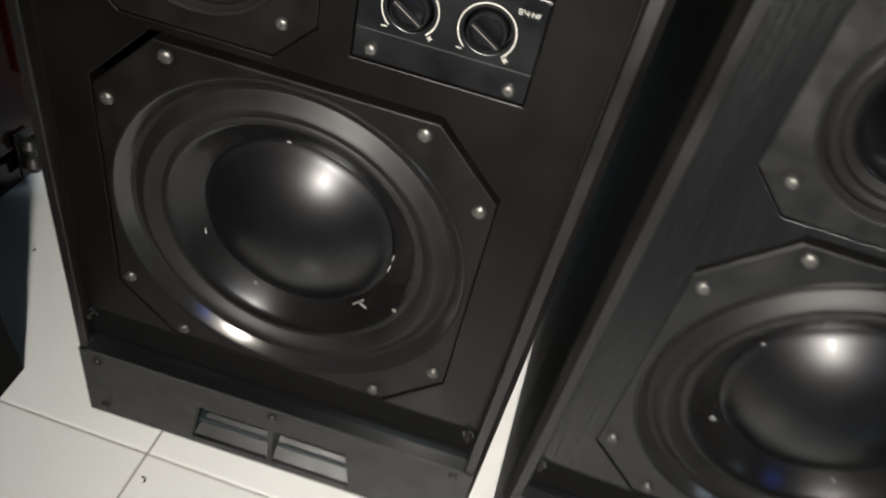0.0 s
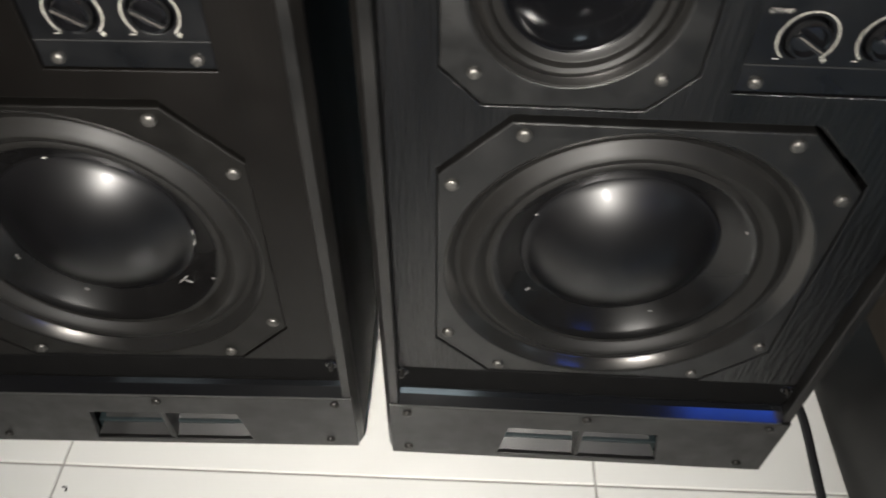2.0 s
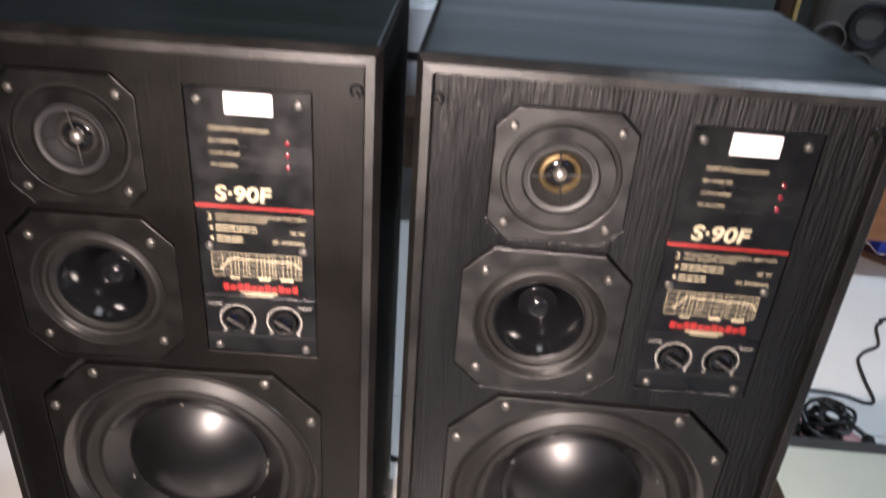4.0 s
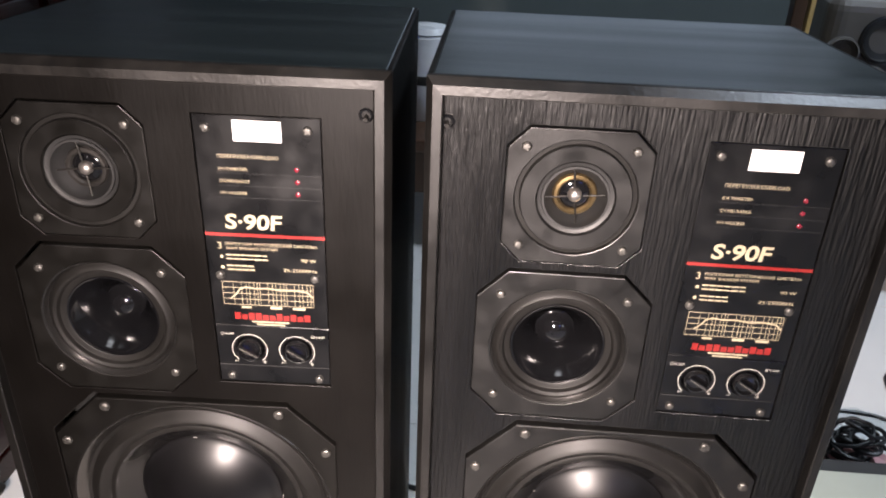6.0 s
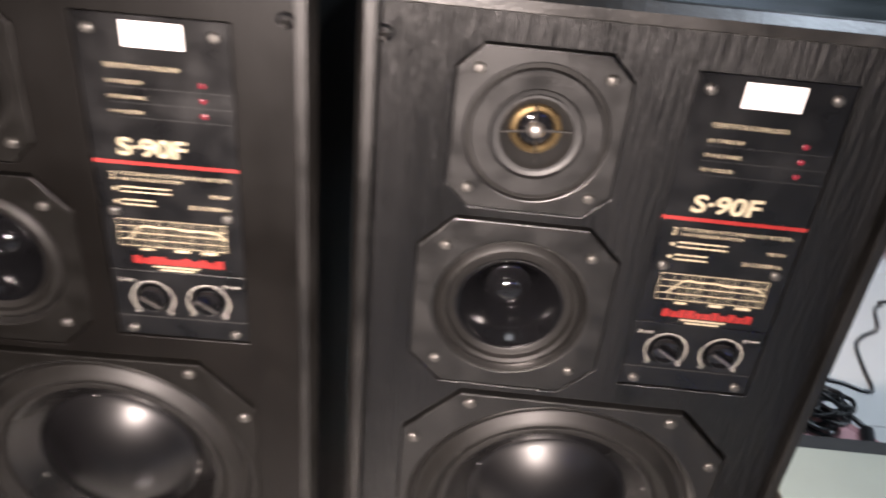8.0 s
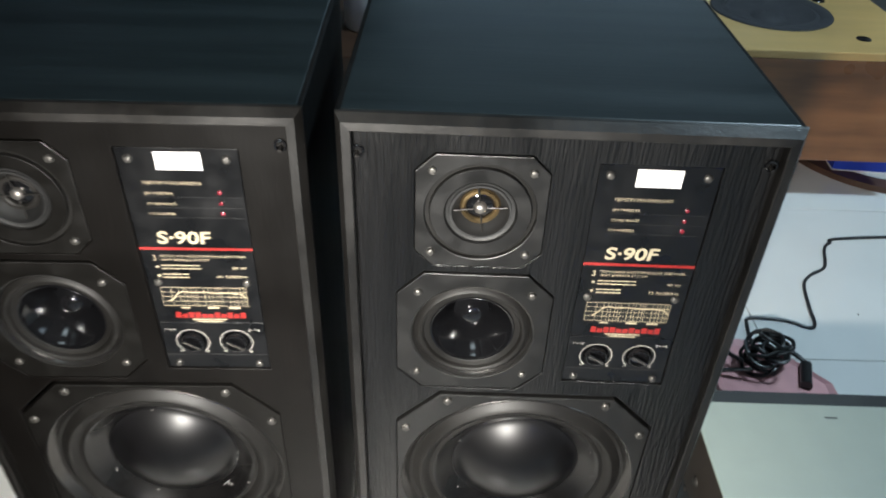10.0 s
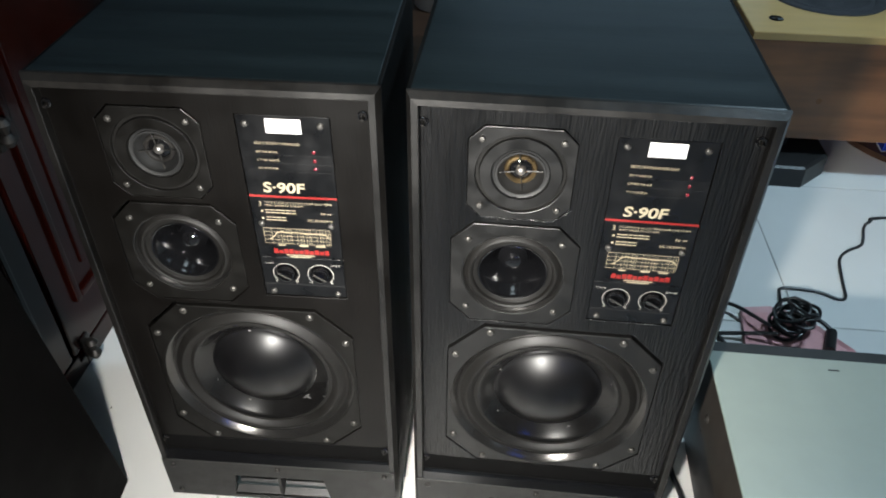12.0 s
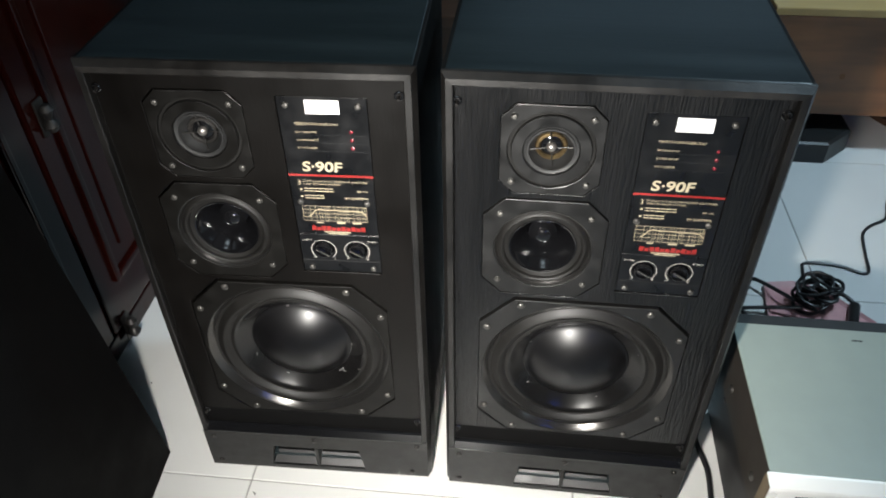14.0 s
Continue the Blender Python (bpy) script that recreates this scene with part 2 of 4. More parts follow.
def octagon(cx, cz, hx, hz, cut):
    return [(cx - hx + cut, cz + hz), (cx + hx - cut, cz + hz), (cx + hx, cz + hz - cut), (cx + hx, cz - hz + cut),
            (cx + hx - cut, cz - hz), (cx - hx + cut, cz - hz), (cx - hx, cz - hz + cut), (cx - hx, cz + hz - cut)]


def circle(cx, cz, r, n=72):
    return [(cx + r * math.cos(2 * math.pi * i / n), cz + r * math.sin(2 * math.pi * i / n)) for i in range(n)]


def sheet_bm(outline, holes, y0, y1, soft=0.0):
    """Upright board with holes right through: front at y0, back at y1."""
    bm = bmesh.new()
    loops = []
    for pts in (outline, *holes):
        vs = [bm.verts.new((x, y0, z)) for x, z in pts]
        loops.append([bm.edges.new((a, b)) for a, b in zip(vs, vs[1:] + vs[:1])])
    es = [e for l in loops for e in l]
    bmesh.ops.triangle_fill(bm, use_beauty=True, use_dissolve=False, edges=es)
    faces = bm.faces[:]
    r = bmesh.ops.extrude_face_region(bm, geom=faces)
    back = [v for v in r["geom"] if isinstance(v, bmesh.types.BMVert)]
    bmesh.ops.translate(bm, verts=back, vec=(0, y1 - y0, 0))
    bmesh.ops.recalc_face_normals(bm, faces=bm.faces)
    if soft:
        edges = [e for e in bm.edges if len(e.link_faces) == 2 and all(abs(v.co.y - y0) < 1e-6 for v in e.verts) and e.calc_face_angle(0) > 0.5]
        bmesh.ops.bevel(bm, geom=edges, offset=soft, segments=2, affect="EDGES", profile=0.5)
    return bm


def strip_bm(points, width, y, bm=None, close=False, thick=0.0003):
    """Flat printed line through points (x, z), lying at y."""
    bm = bm or bmesh.new()
    pts = [Vector((p[0], p[1])) for p in points]
    if close:
        pts.append(pts[0])
    for a, b in zip(pts, pts[1:]):
        d = (b - a)
        if d.length < 1e-6:
            continue
        d.normalize()
        n = Vector((-d.y, d.x)) * width / 2
        e = d * width * 0.3
        q = [a - e + n, b + e + n, b + e - n, a - e - n]
        f = [bm.verts.new((p.x, y, p.y)) for p in q]
        bm.faces.new(f)
    return bm


def tube_bm(points, radius, sides=8, bm=None, smooth_steps=6):
    """Round cable along a smooth path through the points."""
    bm = bm or bmesh.new()
    P = [Vector(p) for p in points]
    path = []
    for i in range(len(P) - 1):
        p0, p1, p2, p3 = P[max(i - 1, 0)], P[i], P[i + 1], P[min(i + 2, len(P) - 1)]
        for k in range(smooth_steps):
            t = k / smooth_steps
            path.append(0.5 * ((2 * p1) + (p2 - p0) * t + (2 * p0 - 5 * p1 + 4 * p2 - p3) * t * t + (3 * p1 - p0 - 3 * p2 + p3) * t ** 3))
    path.append(P[-1])
    rings = []
    for i, p in enumerate(path):
        d = (path[min(i + 1, len(path) - 1)] - path[max(i - 1, 0)]).normalized()
        up = Vector((0, 0, 1)) if abs(d.z) < 0.9 else Vector((1, 0, 0))
        s = d.cross(up).normalized()
        u = s.cross(d)
        rings.append([bm.verts.new(p + radius * (s * math.cos(2 * math.pi * k / sides) + u * math.sin(2 * math.pi * k / sides))) for k in range(sides)])
    for a, b in zip(rings, rings[1:]):
        for k in range(sides):
            j = (k + 1) % sides
            bm.faces.new((a[k], a[j], b[j], b[k]))
    bm.faces.new(rings[0][::-1])
    bm.faces.new(rings[-1])
    return bm


def letters(name, words, x, z, height, material, parent, y, width=None, shear=0.0, bold=0.0, label=""):
    """Flat lettering on an upright face: lower left corner at (x, z), cap height given."""
    cu = bpy.data.curves.new(name, "FONT")
    cu.body = words
    cu.size = height / 0.72
    cu.shear = shear
    cu.offset = bold
    ob = new(name, cu)
    me = bpy.data.meshes.new_from_object(ob.evaluated_get(bpy.context.evaluated_depsgraph_get()))
    bpy.data.objects.remove(ob)
    xs = [v.co.x for v in me.vertices] or [0, 1]
    k = width / (max(xs) - min(xs)) if width else 1.0
    lo = min(xs)
    for v in me.vertices:
        v.co = ((v.co.x - lo) * k + x, y, v.co.y + z)
    me.materials.clear()
    me.materials.append(material)
    o = new(name, me)
    o.parent = parent
    if label:
        o["label"] = label
    return o


# ---- the room ----
FLOOR_TURN = 0.8
floor = thing("floor", "white glazed ceramic floor tiles with thin grey joints", "floor", kind="structure")
part("grout_bed", box_bm(-1.2, 2.6, -3.2, 3.2, -0.06, -0.002), GROUT, floor)



def wall_with_openings(openings, y0, y1):
    return sheet_bm([(-1.3, 0), (2.6, 0), (2.6, 2.7), (-1.3, 2.7)], [[(x0, z0), (x1, z0), (x1, z1), (x0, z1)] for x0, x1, z0, z1 in openings], y0, y1)


def window(name, x0, x1, z0, z1, y, label):
    wd = thing(name, label, "window", kind="structure")
    for a in ((x0, x0 + 0.05, z0, z1), (x1 - 0.05, x1, z0, z1), (x0 + 0.0505, x1 - 0.0505, z0, z0 + 0.05), (x0 + 0.0505, x1 - 0.0505, z1 - 0.05, z1), ((x0 + x1) / 2 - 0.02, (x0 + x1) / 2 + 0.02, z0 + 0.0505, z1 - 0.0505)):
        part("window_frame", box_bm(a[0], a[1], y - 0.02, y + 0.02, a[2], a[3], 0.004), FRAME_W, wd)
    return wd


wall_back = tagged(part("wall_back", wall_with_openings([(-0.2, 1.7, 0.88, 1.52)], 3.2, 3.3), WALL), "grey-green painted back wall with a window", "wall", kind="structure")
wall_front = tagged(part("wall_front", wall_with_openings([(1.30, 2.06, 1.84, 2.26)], -3.3, -3.2), WALL), "grey-green painted wall with a small high window", "wall", kind="structure")
window("window_1", -0.2, 1.7, 0.88, 1.52, 3.25, "white framed window with daylight outside")
window("window_2", 1.30, 2.06, 1.84, 2.26, -3.25, "small high white framed window")
tagged(part("backdrop", box_bm(-1.6, 2.8, 3.7, 3.72, 0.3, 2.9), SKYGLOW), "bright daylight outside the window", "sky", kind="structure")
tagged(part("backdrop", box_bm(0.9, 2.5, -3.72, -3.7, 1.4, 2.7), BLUEGLOW), "blue daylight outside the high window", "sky", kind="structure")
wall_left = tagged(part("wall_left", box_bm(-1.3, -1.2, -3.2, 3.2, 0, 2.7), WALL), "grey-green painted wall behind the cabinet", "wall", kind="structure")
SIDE_TURN = Matrix.Translation((2.5, 0, 0)) @ Matrix.Rotation(radians(90), 4, "Z")
bm = sheet_bm([(-3.2, 0), (3.2, 0), (3.2, 2.7), (-3.2, 2.7)], [[(-2.4, 1.15), (-1.5, 1.15), (-1.5, 2.15), (-2.4, 2.15)]], -0.1, 0)
bm.transform(SIDE_TURN)
wall_right = tagged(part("wall_right", bm, WALL), "grey-green painted side wall with a window", "wall", kind="structure")
window("window_3", -2.4, -1.5, 1.15, 2.15, -0.05, "white framed side window with pale daylight outside").matrix_world = SIDE_TURN
tagged(part("backdrop", box_bm(2.95, 2.97, -3.4, -0.5, 0.6, 2.7), SKYGLOW), "pale daylight outside the side window", "sky", kind="structure")
ceiling = tagged(part("ceiling", box_bm(-1.3, 2.6, -3.3, 3.3, 2.7, 2.8), CEIL), "plain white ceiling", "ceiling", kind="structure")

def hanging_lamp(p, glowing):
    lm = thing("ceiling_light", "rectangular white lamp hanging under the ceiling, added unseen", "lamp", "ceiling lights")
    part("frame", box_bm(p.x - 0.25, p.x + 0.25, p.y - 0.18, p.y + 0.18, p.z + 0.0205, p.z + 0.06, 0.005), WHITE_PL, lm)
    part("diffuser", box_bm(p.x - 0.225, p.x + 0.225, p.y - 0.15, p.y + 0.15, p.z, p.z + 0.02, 0.004), glowing, lm)
    for x in (-0.2, 0.2):
        part("rod", tube_bm([(p.x + x, p.y, p.z + 0.058), (p.x + x, p.y, 2.7)], 0.006, 8), WHITE_PL, lm)


hanging_lamp(LAMP, LAMPGLOW)
hanging_lamp(COOL, COOLGLOW)
# Unseen stand lamp, added to hold the light of the camera torch
torch_stand_in = thing("torch_stand_in", "small white lamp on a slim black stand, added unseen for the camera torch", "lamp")
part("base", turned_bm([(0, 0), (0.09, 0), (0.09, 0.008), (0.02, 0.014), (0, 0.014)], TORCH.x, TORCH.y - 0.06, 32), BLACKSTEEL, torch_stand_in)
part("pole", tube_bm([(TORCH.x, TORCH.y - 0.06, 0.012), (TORCH.x, TORCH.y - 0.06, TORCH.z + 0.03)], 0.005, 8), BLACKSTEEL, torch_stand_in)
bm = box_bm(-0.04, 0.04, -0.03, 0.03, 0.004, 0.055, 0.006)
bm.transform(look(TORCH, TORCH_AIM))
part("head", bm, WHITE_PL, torch_stand_in, "white lamp head")


# ---- loudspeakers ----
W, H0, H1, DEPTH = 0.3585, 0.009, 0.7115, 0.297
RIM_Y, BAFFLE_Y, PLATE_Y = -0.007, 0.0030, 0.0040
TW, MID, WOOF = (0.1159, 0.6219), (0.1164, 0.4857), (0.1764, 0.2721)


def screw_mesh(r):
    bm = lathe_bm([(r, 0.0012), (r, -0.0006), (r * 0.82, -0.0019), (r * 0.45, -0.0024), (0, -0.0025)], 0, 0, 14)
    box_bm(-r * 0.7, r * 0.7, -0.0027, -0.0022, -r * 0.11, r * 0.11, bm=bm)
    box_bm(-r * 0.11, r * 0.11, -0.0027, -0.0022, -r * 0.7, r * 0.7, bm=bm)
    me = bpy.data.meshes.new("screw")
    bm.to_mesh(me)
    bm.free()
    for i, p in enumerate(me.polygons):
        p.use_smooth = i < 14 * 4
    return me


SCREW_BIG, SCREW_SMALL, SCREW_DARK = screw_mesh(0.0047), screw_mesh(0.0038), screw_mesh(0.0042)
SCREW_BIG.materials.append(STEEL)
SCREW_SMALL.materials.append(STEEL)
SCREW_DARK.materials.append(BLACK_SCREW)


def put_screw(me, x, y, z, parent):
    ob = new("screw", me)
    ob.parent = parent
    ob.matrix_local = pose(x, y, z, 0, random.uniform(0, 90), 0)


def loudspeaker(m, label, front, marks, ring_metal, plate):
    sp = thing("loudspeaker", label, "loudspeaker", "pair of floor loudspeakers", m=m)
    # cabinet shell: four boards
    part("top_board", box_bm(0.004, W - 0.004, 0.004, DEPTH, H1 - 0.019, H1, 0.0015), VENEER_TEAL, sp, "black ash veneer top with fine grain, cool reflection in its colour")
    part("bottom_board", box_bm(0.004, W - 0.004, 0.004, DEPTH, H0, H0 + 0.019, 0.0015), VENEER_TEAL, sp)
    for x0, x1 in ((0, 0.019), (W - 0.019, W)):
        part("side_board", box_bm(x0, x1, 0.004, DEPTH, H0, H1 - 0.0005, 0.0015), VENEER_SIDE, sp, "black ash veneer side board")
    part("back_board", box_bm(0.019, W - 0.019, DEPTH - 0.02, DEPTH - 0.004, H0 + 0.019, H1 - 0.019), VENEER_UP, sp)
    # front edging, mitred, with a sloping outer edge
    w = 0.013
    for k in range(3):
        bm = bmesh.new()
        A = [(0.0, 0.0039), (0.0005, 0.001), (0.0055, RIM_Y), (w - 0.0008, RIM_Y), (w, RIM_Y + 0.0008), (w, BAFFLE_Y + 0.004)]
        ra, rb = [], []
        for d, y in A:
            if k == 0:
                ra.append(bm.verts.new((d, y, H1 - d)))
                rb.append(bm.verts.new((W - d, y, H1 - d)))
            elif k == 1:
                ra.append(bm.verts.new((d, y, H0)))
                rb.append(bm.verts.new((d, y, H1 - d)))
            else:
                ra.append(bm.verts.new((W - d, y, H1 - d)))
                rb.append(bm.verts.new((W - d, y, H0)))
        for i in range(len(A) - 1):
            bm.faces.new((ra[i], rb[i], rb[i + 1], ra[i + 1]))
        bmesh.ops.recalc_face_normals(bm, faces=bm.faces)
        part("edging", bm, RIM_TOP if k == 0 else RIM, sp, "rubbed top edging, its sheen put into the greyish colour" if k == 0 else "worn brownish black edging")
    # baffle with routed openings, raised so dark gaps stand for shade above the plates
    b0, b1, c0, c1 = 0.0138, W - 0.0138, 0.099, H1 - 0.0138
    holes = [octagon(TW[0], TW[1] + 0.0006, 0.0546, 0.0556, 0.0160), octagon(MID[0], MID[1] + 0.0016, 0.0708, 0.0727, 0.0245), octagon(WOOF[0], WOOF[1] + 0.0030, 0.1314, 0.1338, 0.0435), [(0.2071, 0.6731), (0.3049, 0.6731), (0.3049, 0.4291), (0.2071, 0.4291)]]
    part("baffle", sheet_bm([(b0, c0), (b1, c0), (b1, c1), (b0, c1)], holes, BAFFLE_Y, BAFFLE_Y + 0.016, 0.0008), front, sp, "black ash veneer front board")
    # dark sheet added inside only to keep the gaps round the plates black
    part("gap_backing", box_bm(0.0195, W - 0.0195, 0.075, 0.080, 0.105, H1 - 0.0195), GROOVE, sp)

    # tweeter
    y = PLATE_Y - 0.001
    tw = part("tweeter", sheet_bm(octagon(*TW, 0.0543, 0.0548, 0.016), [circle(*TW, 0.0465)], y, y + 0.008, 0.001), plate, sp, "black plastic tweeter plate")
    part("groove", lathe_bm([(0.0466, y + 0.001), (0.0462, y + 0.0035), (0.043, y + 0.0035), (0.0425, y + 0.0005)], *TW), RUBBER, tw, smooth=True)
    part("ring", lathe_bm([(0.0426, y + 0.0035), (0.0424, y + 0.0002), (0.0418, y - 0.0003), (0.0305, y + 0.0002), (0.0298, y + 0.002), (0.0290, y + 0.0025)], *TW), plate, tw, smooth=True)
    part("horn", lathe_bm([(0.0294, y + 0.001), (0.0291, y + 0.0028), (0.0262, y + 0.0036), (0.0257, y + 0.0018), (0.0240, y + 0.0018), (0.0234, y + 0.004), (0.0215, y + 0.008), (0.017, y + 0.013), (0.0165, y + 0.014)], *TW), GROOVE, tw, smooth=True)
    part("brass_ring", lathe_bm([(0.0172, y + 0.012), (0.0160, y + 0.0098), (0.0135, y + 0.0095), (0.012, y + 0.011), (0.0118, y + 0.013)], *TW, 48), ring_metal, tw, "brass coloured ring" if ring_metal is GOLD else "brass ring coloured dark, as in shade", True)
    part("dome", lathe_bm([(0.0122, y + 0.0132), (0.0105, y + 0.0118), (0.006, y + 0.0112), (0, y + 0.011)], *TW, 40), GLOSS, tw, smooth=True)
    part("centre_cap", lathe_bm([(0.0055, y + 0.0112), (0.0053, y + 0.0085), (0.0040, y + 0.0064), (0.002, y + 0.0055), (0, y + 0.0053)], *TW, 32), CAP_METAL, tw, "dull metal centre cap", True)
    for a in (5, 97, 185, 277):
        q = radians(a)
        p0 = (TW[0] + 0.0058 * math.cos(q), y + 0.008, TW[1] + 0.0058 * math.sin(q))
        p1 = (TW[0] + 0.0225 * math.cos(q), y + 0.0066, TW[1] + 0.0225 * math.sin(q))
        part("bar", tube_bm([p0, p1], 0.0008, 6), BLACK_SCREW, tw)
    for sx in (-1, 1):
        for sz in (-1, 1):
            put_screw(SCREW_SMALL, TW[0] + 0.0405 * sx, y - 0.0004, TW[1] + 0.0402 * sz, tw)

    # mid driver
    y = PLATE_Y
    md = part("mid_driver", sheet_bm(octagon(*MID, 0.0705, 0.0710, 0.0245), [circle(*MID, 0.0575)], y, y + 0.008, 0.001), plate, sp, "black plastic mid driver plate")
    part("basket_ring", lathe_bm([(0.0577, y), (0.0565, y + 0.0005), (0.0550, y + 0.0040), (0.0540, y + 0.0050)], *MID), CHROME_BLACK, md, "polished dark ring", True)
    part("surround", lathe_bm([(0.0545, y + 0.006), (0.0535, y + 0.0050), (0.0515, y + 0.0020), (0.0490, y + 0.0010), (0.0465, y + 0.0022), (0.0450, y + 0.0055), (0.0440, y + 0.0060), (0.0415, y + 0.0062), (0.0395, y + 0.0075)], *MID), RUBBER, md, smooth=True)
    part("cone", lathe_bm([(0.0400, y + 0.0070), (0.0392, y + 0.0058), (0.0380, y + 0.0064), (0.0370, y + 0.0090), (0.0345, y + 0.0118), (0.0315, y + 0.0158), (0.0280, y + 0.0212), (0.0245, y + 0.0275), (0.0210, y + 0.0345), (0.0170, y + 0.0400)], *MID), MIDCONE, md, "glossy black cone", True)
    part("dust_cap", lathe_bm([(0.0172, y + 0.0375), (0.0170, y + 0.0345), (0.0158, y + 0.0338), (0.0150, y + 0.0330), (0.0138, y + 0.0292), (0.0112, y + 0.0256), (0.0078, y + 0.0233), (0.0040, y + 0.0222), (0, y + 0.0219)], *MID, 48), GLOSS, md, "glossy black domed centre", True)
    for sx in (-1, 1):
        for sz in (-1, 1):
            put_screw(SCREW_SMALL, MID[0] + 0.0511 * sx, y - 0.0004, MID[1] + 0.0498 * sz, md)

    # woofer
    wf = part("woofer", sheet_bm(octagon(*WOOF, 0.1310, 0.1305, 0.0435), [circle(*WOOF, 0.1262, 96)], y, y + 0.010, 0.0012), plate, sp, "black plastic woofer plate")
    part("basket_ring", lathe_bm([(0.1266, y + 0.0006), (0.1258, y - 0.0002), (0.1240, y + 0.0010), (0.1195, y + 0.0070), (0.1178, y + 0.0085)], *WOOF, 96), CHROME_BLACK, wf, "polished dark ring", True)
    part("surround", lathe_bm([(0.1182, y + 0.0080), (0.1150, y + 0.0092), (0.1128, y + 0.0082), (0.1095, y + 0.0038), (0.1050, y + 0.0020), (0.1005, y + 0.0038), (0.0975, y + 0.0082), (0.0958, y + 0.0092), (0.0940, y + 0.0082), (0.0915, y + 0.0082)], *WOOF, 96), RUBBER, wf, "black rubber surround", True)
    part("cone", lathe_bm([(0.0940, y + 0.0086), (0.0908, y + 0.0092), (0.0870, y + 0.0130), (0.0800, y + 0.0188), (0.0725, y + 0.0245), (0.0665, y + 0.0285)], *WOOF, 96), CONE, wf, "glossy black cone", True)
    cap = [(0.0715, y + 0.0258), (0.0700, y + 0.0236), (0.0680, y + 0.0232)]
    rim = 0.0676
    R = 0.0965
    edge = math.asin(rim / R)
    for i in range(1, 15):
        a = edge * (1 - i / 14)
        cap.append((R * math.sin(a) if i < 14 else 0, y + 0.0232 - R * (math.cos(a) - math.cos(edge))))
    part("dust_cap", lathe_bm(cap, *WOOF, 96), CAP, wf, "polished black domed dust cap", True)
    for ang, r, d, ln in marks:
        q = radians(ang)
        u = radians(ang + d)
        yy = y + 0.0232 - (r - 0.068) * 0.75 - 0.0006
        px, pz = WOOF[0] + r * math.cos(q), WOOF[1] + r * math.sin(q)
        part("paint_fleck", tube_bm([(px, yy, pz), (px + ln * math.cos(u), yy - 0.0002, pz + ln * math.sin(u))], 0.00042, 6), FLECK, wf, "pale fleck")
    for sx in (-1, 1):
        for sz in (-1, 1):
            put_screw(SCREW_BIG, WOOF[0] + 0.1216 * sx, y - 0.0004, WOOF[1] + 0.0796 * sz, wf)
            put_screw(SCREW_BIG, WOOF[0] + 0.0796 * sx, y - 0.0004, WOOF[1] + 0.1216 * sz, wf)

    control_panel(sp)
    plinth(sp)
    for x, z in ((0.0165, 0.6777), (W - 0.0195, 0.6780), (0.0165, 0.136), (W - 0.0195, 0.136)):
        pg = part("grille_socket", lathe_bm([(0.0056, BAFFLE_Y + 0.001), (0.0056, BAFFLE_Y - 0.002), (0.0046, BAFFLE_Y - 0.003), (0.0034, BAFFLE_Y - 0.0028), (0.0032, BAFFLE_Y + 0.002), (0, BAFFLE_Y + 0.002)], x, z, 20), GLOSS, sp, "black grille socket", True)
        part("pin", tube_bm([(x, BAFFLE_Y + 0.002, z - 0.001), (x, BAFFLE_Y - 0.007, z - 0.002)], 0.0016, 8), BLACK_SCREW, pg)
    for x in (0.05, W - 0.05):
        for yy in (0.05, DEPTH - 0.05):
            part("foot", turned_bm([(0, 0), (0.014, 0), (0.015, 0.003), (0.015, H0), (0, H0)], x, yy, 20), RUBBER, sp)
    return sp


def bars(rows, height, y, bm=None):
    """Unreadable print: short bars along rows of (x, z, [widths])."""
    bm = bm or bmesh.new()
    for x, z, widths in rows:
        for wd in widths:
            strip_bm([(x, z), (x + wd, z)], height, y, bm)
            x += wd + 0.0014
    return bm


def fine_print(bm, parent):
    part("small_print", bm, CREAM, parent)["kind"] = "stuff"


def ring_strip(cx, cz, r0, r1, a0, a1, y, n=36):
    bm = bmesh.new()
    rows = []
    for i in range(n + 1):
        a = radians(a0 + (a1 - a0) * i / n)
        rows.append([bm.verts.new((cx + r * math.cos(a), y, cz + r * math.sin(a))) for r in (r0, r1)])
    for a, b in zip(rows, rows[1:]):
        bm.faces.new((a[0], a[1], b[1], b[0]))
    return bm


